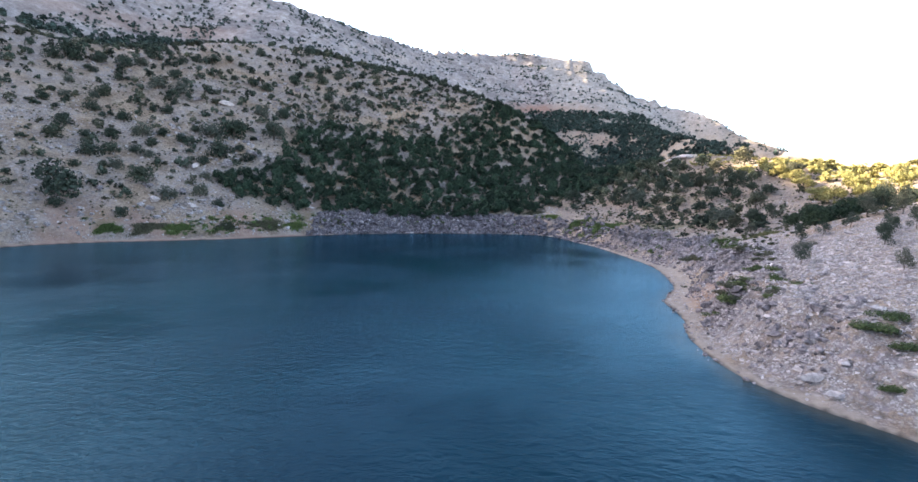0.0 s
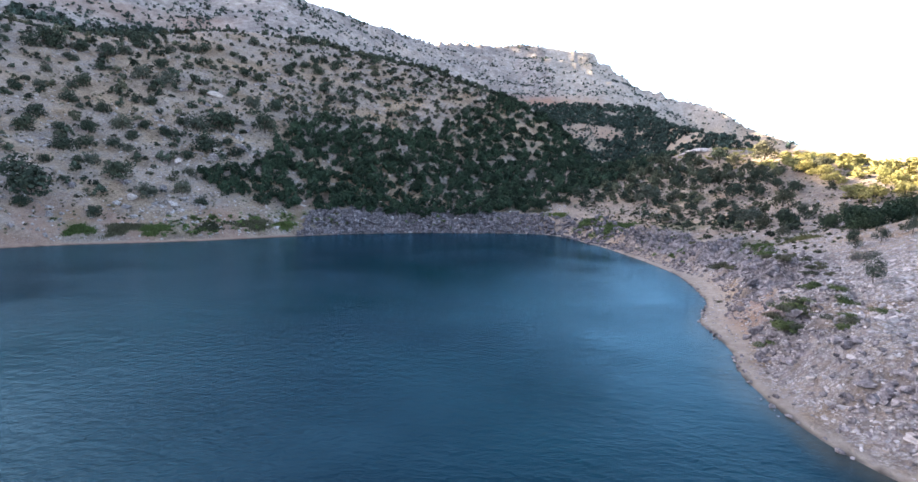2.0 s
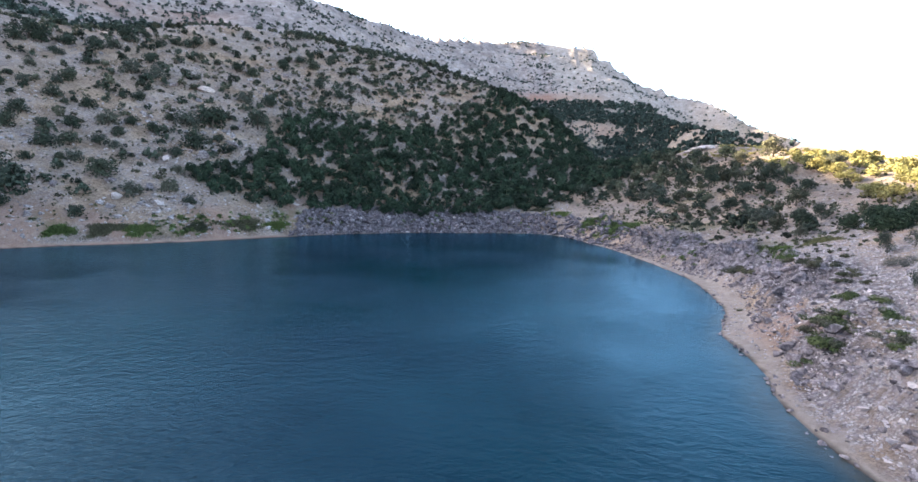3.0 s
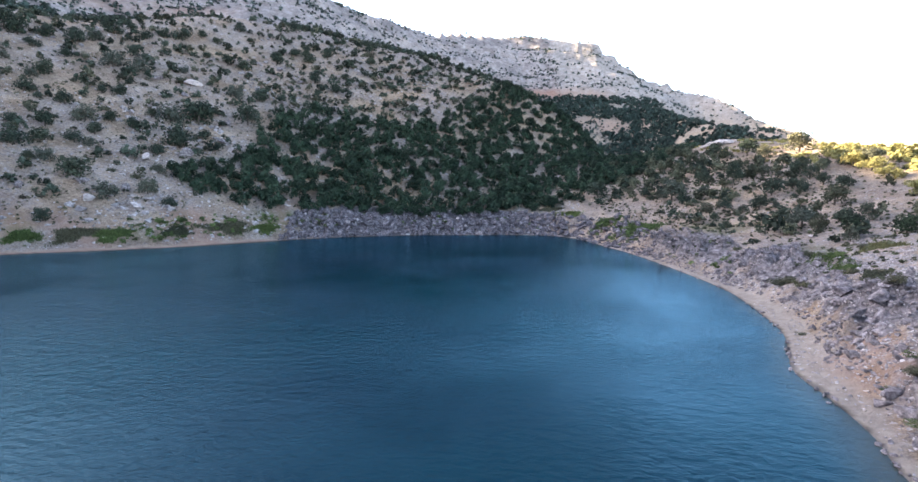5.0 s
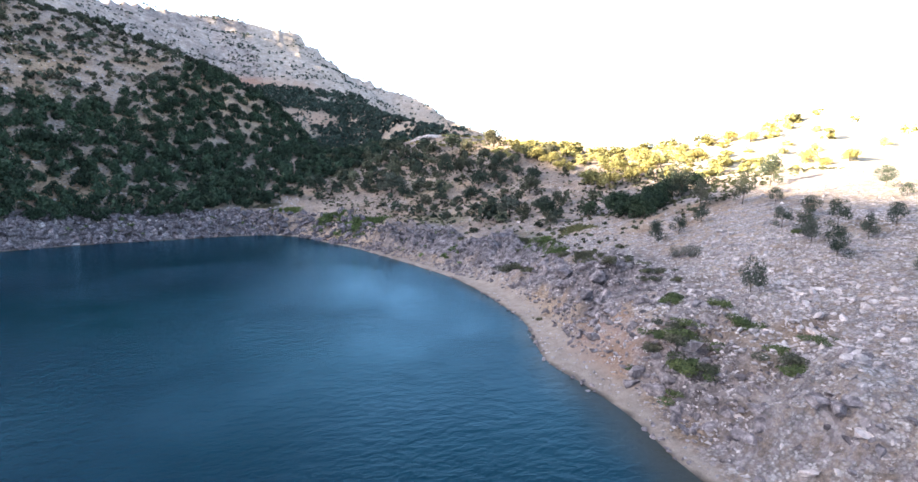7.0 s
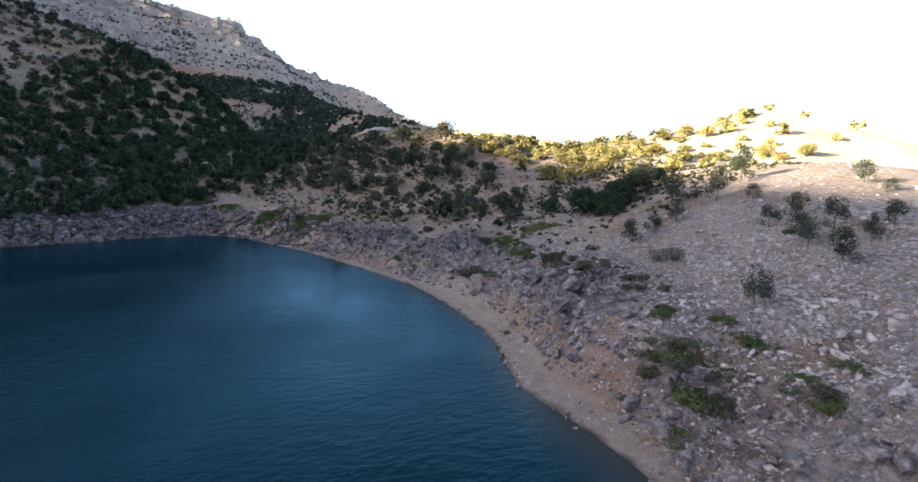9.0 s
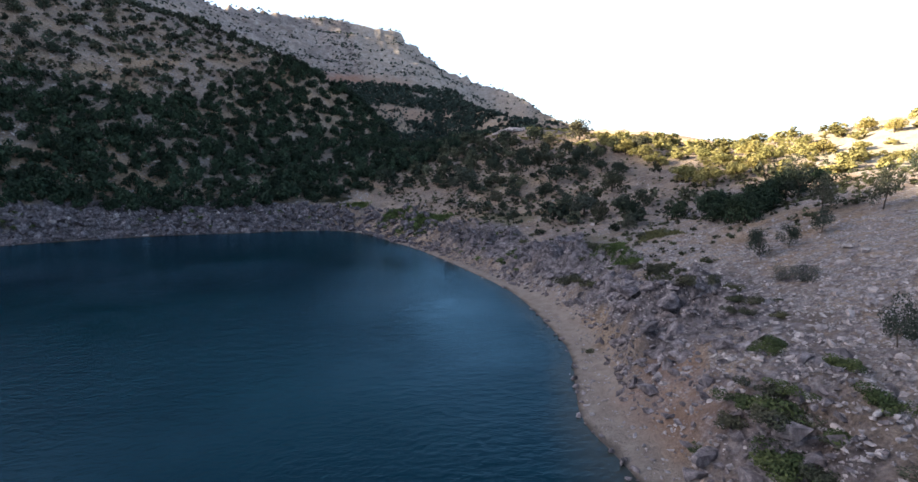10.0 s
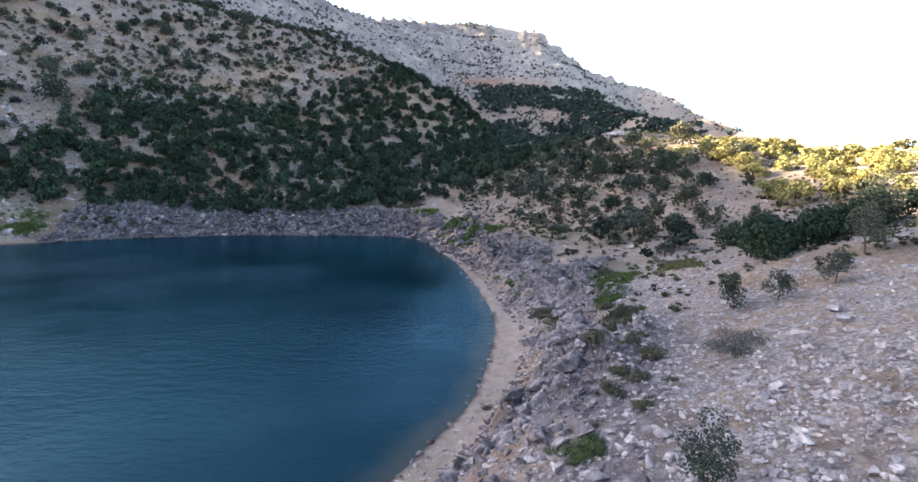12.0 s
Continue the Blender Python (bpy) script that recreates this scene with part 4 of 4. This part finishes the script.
for k, (x, y, w, share, mat) in enumerate([
        (47.6, 99.5, 8.5, 0.55, GREEN), (51.6, 105.6, 5.5, 0.5, GREEN), (46.0, 94.0, 5.0, 0.42, GREEN), (50.0, 108.0, 8.0, 0.3, OLIVE), (45.4, 88.0, 4.5, 0.5, OLIVE), (57.3, 104.0, 9.0, 0.5, DRYGRASS), (37.5, 160.5, 15.0, 0.45, GREEN), (33.4, 171.5, 10.0, 0.5, GREEN),
        (25.3, 185.0, 9.0, 0.3, GREEN), (21.3, 190.6, 6.9, 0.3, OLIVE),
        (-75.5, 132.2, 7.5, 0.3, GREEN), (-81.0, 129.0, 9.0, 0.25, OLIVE), (-88.0, 124.5, 6.0, 0.3, GREEN), (-66.0, 139.5, 6.0, 0.3, OLIVE), (-58.4, 146.9, 12.0, 0.22, OLIVE), (-51.5, 152.4, 6.5, 0.3, GREEN), (-43.5, 161.0, 8.0, 0.25, OLIVE)]):
    near = y < 120
    turn = 1.2 if x > 30 and y < 120 else (2.2 if x > 30 else (0.75 if x < -40 else 0.1))
    grass_patch(500 + k, x, y, w / 2, w * share / 1.6, turn, int(1200 + 330 * w), 0.34 if near else 0.6, mat, "bright green grass patch near the waterline" if mat is GREEN else "dull olive scrubby grass near the waterline")


def shore_green(x, y):
    d = shore_distance(x, y)
    return smooth(2.2, 4, d) * (1 - smooth(6.5, 10, d)) * np.where((x < -24) | ((x > 18) & (y > 138)), 0.7 * smooth(-0.1, 0.5, fractal(x, y, 14.0, 2, 361)), 0.12)


x, y = scatter(15000, (-105, 45, 110, 200), shore_green, 12)
tagged(cloud_of("shore_scrub", GREEN, x, y, r7.uniform(0.8, 2.4, len(x)), r7.uniform(0.45, 0.8, len(x)), 120, 0.62, 86, kinds=8), "low green scrub along the foot of the hill", "shrubs", kind="stuff")


def hill_tufts(x, y):
    d = shore_distance(x, y)
    return smooth(2.5, 6, d) * (1 - smooth(70, 105, d)) * (0.25 + 0.75 * smooth(-0.5, 0.4, fractal(x, y, 9.0, 3, 367)))


x, y = scatter(9000, (-135, 10, 108, 270), hill_tufts, 14)
tagged(cloud_of("dry_tufts", DULLLEAF, x, y, r7.uniform(0.4, 1.1, len(x)), r7.uniform(0.5, 0.9, len(x)), 16, 1.5, 90, kinds=10, lobes=6), "small dry tufts and thorn cushions on the hillside", "tufts", kind="stuff")
x, y = scatter(7000, (34, 112, 84, 215), lambda x, y: hill_tufts(x, y) * smooth(6, 14, shore_distance(x, y)), 15)
tagged(cloud_of("valley_tufts", DULLLEAF, x, y, r7.uniform(0.4, 1.2, len(x)), r7.uniform(0.5, 0.9, len(x)), 18, 1.5, 91, kinds=10, lobes=6), "small dry tufts on the tan soil of the valley", "tufts", kind="stuff")


# ---- stones ----
def ball(level):
    bm = bmesh.new()
    bmesh.ops.create_icosphere(bm, subdivisions=level, radius=1.0)
    v = np.array([p.co[:] for p in bm.verts])
    f = np.array([[q.index for q in p.verts] for p in bm.faces])
    bm.free()
    return v, f


OCTA = (np.array([(1, 0, 0), (-1, 0, 0), (0, 1, 0), (0, -1, 0), (0, 0, 1), (0, 0, -1)], float),
        np.array([(0, 2, 4), (2, 1, 4), (1, 3, 4), (3, 0, 4), (2, 0, 5), (1, 2, 5), (3, 1, 5), (0, 3, 5)]))
BALLS = {0: OCTA, 1: ball(1), 2: ball(2), 3: ball(3)}


def rock_shape(r, level, cuts, flat=0.7):
    """A ball cut by random planes into an angular stone."""
    v = BALLS[level][0].copy()
    for k in range(cuts):
        n = r.normal(size=3)
        n /= np.linalg.norm(n)
        over = np.maximum(0, v @ n - r.uniform(0.28, 0.66))
        v -= over[:, None] * n
    v += r.normal(size=v.shape) * (0.025 if level > 1 else 0.09)
    v *= np.array([r.uniform(1.0, 1.5), r.uniform(0.75, 1.05), flat * r.uniform(0.8, 1.25)])
    return v * 1.15


def stones_of(name, mat, x, y, size, seed, level, label, sink=0.25, kinds=24):
    r = np.random.default_rng(seed)
    shapes = [rock_shape(r, level, 9) for k in range(kinds)]
    z = land(x, y)
    f0 = BALLS[level][1]
    out, faces, o = [], [], 0
    for i in range(len(x)):
        v = shapes[r.integers(kinds)] * size[i] * 0.5
        a = r.random() * 6.283
        c, sn, t = math.cos(a), math.sin(a), r.normal() * 0.25
        out.append(np.c_[v[:, 0] * c - v[:, 1] * sn + x[i], v[:, 0] * sn + v[:, 1] * c + y[i], v[:, 2] + t * v[:, 0] + z[i] + size[i] * (0.31 - sink)])
        faces.append(f0 + o)
        o += len(v)
    return tagged(new(name, mesh_from(name, np.concatenate(out), np.concatenate(faces), mat)), label, "stones", kind="stuff")


def sizes(r, n, lo, hi, power=2.5):
    return lo + (hi - lo) * r.random(n) ** power


r9 = np.random.default_rng(99)


def bank_stones(x, y):
    d = shore_distance(x, y)
    near = smooth(-0.7, 0.4, fractal(x, y, 6.0, 3, 61))
    return 0.2 * smooth(0.3, 0.8, d) * (1 - smooth(2, 4, d)) + smooth(1.2, 2.6, d - 1.2 * smooth(56, 66, y) * (1 - smooth(98, 112, y))) * (0.25 + 0.75 * near) * (1 - smooth(50, 75, d))


x, y = scatter(43000, (24, 62, 34, 98), lambda x, y: bank_stones(x, y) * (1 - 0.6 * smooth(70, 90, y)), 20)
# the nearest stones lie singly on the ground
close = np.flatnonzero((np.abs(x - 38.5) < 6.5) & (np.abs(y - 57.0) < 8.5))[:290]
sx, sy = x[close], y[close]
x, y = np.delete(x, close), np.delete(y, close)
stones_of("loose_stones", ROCK, x, y, sizes(r9, len(x), 0.09, 0.42, 2.6), 21, 1, "pale grey-pink broken stones strewn over the bank")
x, y = scatter(2600, (24, 100, 30, 175), bank_stones, 22)
stones_of("scattered_stones", ROCK, x, y, sizes(r9, len(x), 0.2, 0.8, 3.0), 23, 1, "pale limestone rubble over the slope")


def ledge_stones(x, y):
    d = shore_distance(x, y)
    return smooth(1.2, 2.6, d - 1.2 * smooth(56, 66, y) * (1 - smooth(98, 112, y))) * (1 - smooth(8, 14, d)) * (0.3 + 0.7 * smooth(-0.4, 0.3, fractal(x, y, 11.0, 2, 77))) * (0.2 + 0.8 * smooth(48, 62, y)) * (1 - 0.7 * smooth(5, 9, d) * (1 - smooth(58, 67, y)))


x, y = scatter(46000, (22, 60, 36, 150), ledge_stones, 24)
stones_of("ledge_rubble", DARKROCK, x, y, sizes(r9, len(x), 0.12, 0.80, 2.8), 25, 1, "weathered dark grey rubble above the beach")
x, y = scatter(9000, (22, 58, 36, 140), lambda x, y: ledge_stones(x, y) * smooth(-0.4, 0.2, fractal(x, y, 7.0, 2, 79)), 34)
stones_of("crag_blocks", DARKROCK, x, y, sizes(r9, len(x), 0.4, 1.9, 2.4), 35, 1, "dark violet-grey broken crags above the beach", sink=0.3)
x, y = scatter(16000, (-48, 40, 140, 200), lambda x, y: (lambda d: smooth(0.2, 0.8, d) * (1 - smooth(8.5, 12, d)) * (1 - 0.7 * smooth(18, 26, x)))(shore_distance(x, y)), 26)
stones_of("shore_rubble", SHOREROCK, x, y, sizes(r9, len(x), 0.5, 2.9, 2.2), 27, 1, "grey-violet boulders and rubble along the far shore")
x, y = scatter(46000, (-150, 30, 100, 290), lambda x, y: (lambda d: smooth(1.5, 4, d) * (0.5 - 0.3 * smooth(30, 90, d)) * (0.3 + smooth(-0.3, 0.6, fractal(x, y, 14.0, 2, 351))))(shore_distance(x, y)), 28)
stones_of("hillside_stones", PALEROCK, x, y, sizes(r9, len(x), 0.3, 1.25, 2.6), 29, 1, "pale stones lying on the dry hillside")


def outcrop(x, y):
    d = shore_distance(x, y)
    return smooth(2, 5, d) * smooth(0.05, 0.45, fractal(x, y, 20.0, 3, 357)) * (1 - 0.6 * smooth(60, 110, d)) * (1 - in_wood(x, y))


x, y = scatter(7000, (-150, -20, 105, 290), outcrop, 32)
stones_of("outcrop_rocks", GREYROCK, x, y, sizes(r9, len(x), 0.5, 2.6, 2.6), 33, 1, "grey weathered rock breaking out of the dry hillside", sink=0.3)


def boulder_kind(seed, mat, label):
    r = np.random.default_rng(seed)
    me = mesh_from("boulder", rock_shape(r, 3, 14, 0.75) * 0.5, BALLS[3][1], mat)
    return tagged(new("boulder", me), label, "boulder", "boulders by the lake")


GREY_B = [boulder_kind(640 + k, SHOREROCK, "grey limestone boulder in a rock heap") for k in range(4)]
VIOLET_B = [boulder_kind(660 + k, DARKROCK, "weathered violet-grey limestone boulder in a jagged outcrop") for k in range(4)]
DARK_B = [boulder_kind(600 + k, DARKROCK, "weathered dark grey limestone boulder by the shore") for k in range(6)]
PALE_B = [boulder_kind(620 + k, PALEROCK, "pale limestone boulder lying on the slope") for k in range(6)]


def place_boulders(places, kinds, sink):
    p = np.array(places, float)
    z = land(p[:, 0], p[:, 1])
    for (x, y, w), h in zip(p, z):
        put_thing(kinds[rng.integers(len(kinds))], x, y, h + w * (0.22 - sink), w, w * rng.uniform(0.7, 1.15), rng.random() * 6.283)


def cluster(x, y, n, spread, lo, hi, seed):
    r = np.random.default_rng(seed)
    return [(x + r.normal() * spread, y + r.normal() * spread, r.uniform(lo, hi)) for k in range(n)]


# the rock heap beside the grass, and smaller heaps along the bank
for k, (x, y, n, spread, lo, hi) in enumerate([(46.5, 114.5, 16, 1.6, 0.8, 2.6), (51.0, 116.5, 8, 1.4, 0.7, 2.0), (39.8, 84.5, 8, 1.5, 0.8, 2.4), (28.3, 40.6, 11, 0.9, 0.5, 1.5),
                                               (32.4, 43.4, 14, 1.4, 0.5, 1.3), (36.5, 78.0, 8, 1.6, 0.6, 1.8), (33.5, 69.5, 8, 1.5, 0.5, 1.5), (41.0, 92.0, 10, 1.8, 0.7, 1.9), (42.5, 101.0, 10, 2.0, 0.7, 2.0)]):
    place_boulders(cluster(x, y, n, spread, lo, hi, 700 + k), DARK_B, 0.12)
place_boulders([(46.3, 112.6, 3.2), (48.0, 114.6, 3.0), (47.0, 111.0, 2.4), (49.0, 112.4, 2.6), (45.0, 111.6, 2.2), (50.6, 113.6, 2.2), (43.8, 112.8, 2.0), (44.9, 114.8, 2.6), (50.0, 116.0, 2.4), (40.2, 85.2, 3.0), (38.4, 81.4, 2.2), (42.0, 88.0, 2.4)], GREY_B, 0.0)
place_boulders([(52.5, 72.5, 1.1), (49.8, 72.0, 1.2), (53.6, 74.6, 1.0), (45.0, 66.0, 0.8), (38.0, 54.5, 1.1), (40.2, 52.8, 1.0), (36.2, 53.8, 0.9), (41.8, 55.5, 0.8), (44.9, 58.0, 0.8),
                (27.1, 34.6, 1.4), (26.9, 36.8, 1.8), (29.0, 36.5, 1.0), (31.5, 33.0, 1.6), (33.5, 40.0, 1.2), (-80.5, 172.0, 4.5), (-71.0, 178.0, 4.0), (-95.0, 203.0, 4.2), (-76.0, 141.5, 3.0), (-84.5, 159.0, 3.6),
                (-79.0, 160.5, 3.2), (-85.0, 139.0, 3.4), (70.0, 146.0, 1.8), (58.0, 122.0, 1.4), (86.0, 236.5, 4.6), (88.6, 235.4, 5.2), (91.4, 236.0, 4.4), (89.6, 238.0, 4.8), (83.6, 237.4, 3.4), (93.6, 235.0, 3.0)], PALE_B, 0.05)
place_boulders([(-103.3, 197.1, 3.8), (-89.1, 143.0, 2.9), (-80.9, 145.7, 3.4), (-97.6, 135.7, 2.8), (-74.7, 180.1, 4.0), (-78.7, 166.8, 3.8), (-80.0, 239.9, 3.9), (-69.6, 235.0, 4.2), (-113.7, 147.1, 2.2), (-93.5, 194.9, 3.0), (-77.6, 189.9, 2.5), (-69.8, 216.6, 2.7), (-58.6, 210.7, 3.0), (-81.8, 167.4, 2.2)], VIOLET_B, 0.1)
place_boulders([(25.9, 43.3, 0.9), (26.5, 48.0, 1.4), (26.9, 38.5, 1.2), (26.8, 46.8, 0.8), (27.0, 42.2, 0.7), (27.9, 52.8, 0.8), (28.5, 46.8, 1.0), (26.7, 45.0, 0.7)], PALE_B, 0.2)
place_boulders([(29.2, 43.0, 1.4), (29.3, 42.2, 1.4), (28.5, 42.6, 1.2), (28.4, 41.4, 1.6), (28.2, 40.2, 1.3), (27.7, 41.0, 1.3), (27.6, 41.8, 1.0), (27.7, 39.7, 1.1), (29.2, 48.3, 1.5), (29.7, 48.0, 1.3), (28.9, 49.2, 1.3), (38.4, 80.1, 2.1), (38.7, 77.1, 2.6), (40.8, 88.9, 2.4), (34.9, 67.7, 1.8), (35.7, 72.9, 1.7), (29.4, 62.3, 1.8), (28.4, 62.1, 1.6), (28.6, 59.7, 1.8), (29.4, 59.5, 1.4)], VIOLET_B, 0.1)
r8 = np.random.default_rng(88)
x, y = scatter(200, (-46, 22, 150, 186), lambda x, y: (lambda d: smooth(0.0, 0.6, d) * (1 - smooth(6, 8, d)))(shore_distance(x, y)), 31)
place_boulders(list(zip(x, y, r8.uniform(1.2, 2.8, len(x)))), DARK_B, 0.15)
# wet stones at the waterline
line = SHORE[(SHORE[:, 1] > 34) & (SHORE[:, 0] > 20)]
pick = line[r8.choice(len(line), 80)] + r8.normal(size=(80, 2)) * 0.3
place_boulders([(px, py, r8.uniform(0.2, 0.65)) for px, py in pick], DARK_B, 0.05)
white = tagged(new("flat_rock", mesh_from("flat_rock", rock_shape(np.random.default_rng(9), 3, 10, 0.3) * np.array([1.6, 0.8, 0.8]), BALLS[3][1], PALEROCK)), "flat white rock at the edge of the water", "boulder")
white.location = (-21.3, 168.9, 0.25)

# single stones of the near slope
rs = np.random.default_rng(64)
STONES = [mesh_from("stone", rock_shape(rs, 2, 9) * 0.5, BALLS[2][1], (ROCK, PALEROCK)[k % 3 == 0]) for k in range(14)]
sz = land(sx, sy)
for px, py, pz, w in zip(sx, sy, sz, sizes(rs, len(sx), 0.2, 0.75, 1.8)):
    ob = part("stone", STONES[rs.integers(14)], GROUND_SHEET)
    ob.matrix_basis = Matrix.LocRotScale((px, py, pz + 0.08 * w), Euler((rs.normal() * 0.15, rs.normal() * 0.15, rs.random() * 6.283)), Vector((w, w, w)))

# models that stand nowhere are taken out again
for kind in FAR_KINDS + HILL_KINDS + NEAR_KINDS + LIT_KINDS + HEDGE_KINDS + SHRUBS + DULL_SHRUBS + GREY_SHRUBS + DARK_B + VIOLET_B + PALE_B + GREY_B:
    if kind.name not in taken:
        for ob in (*kind.children, kind):
            bpy.data.objects.remove(ob)
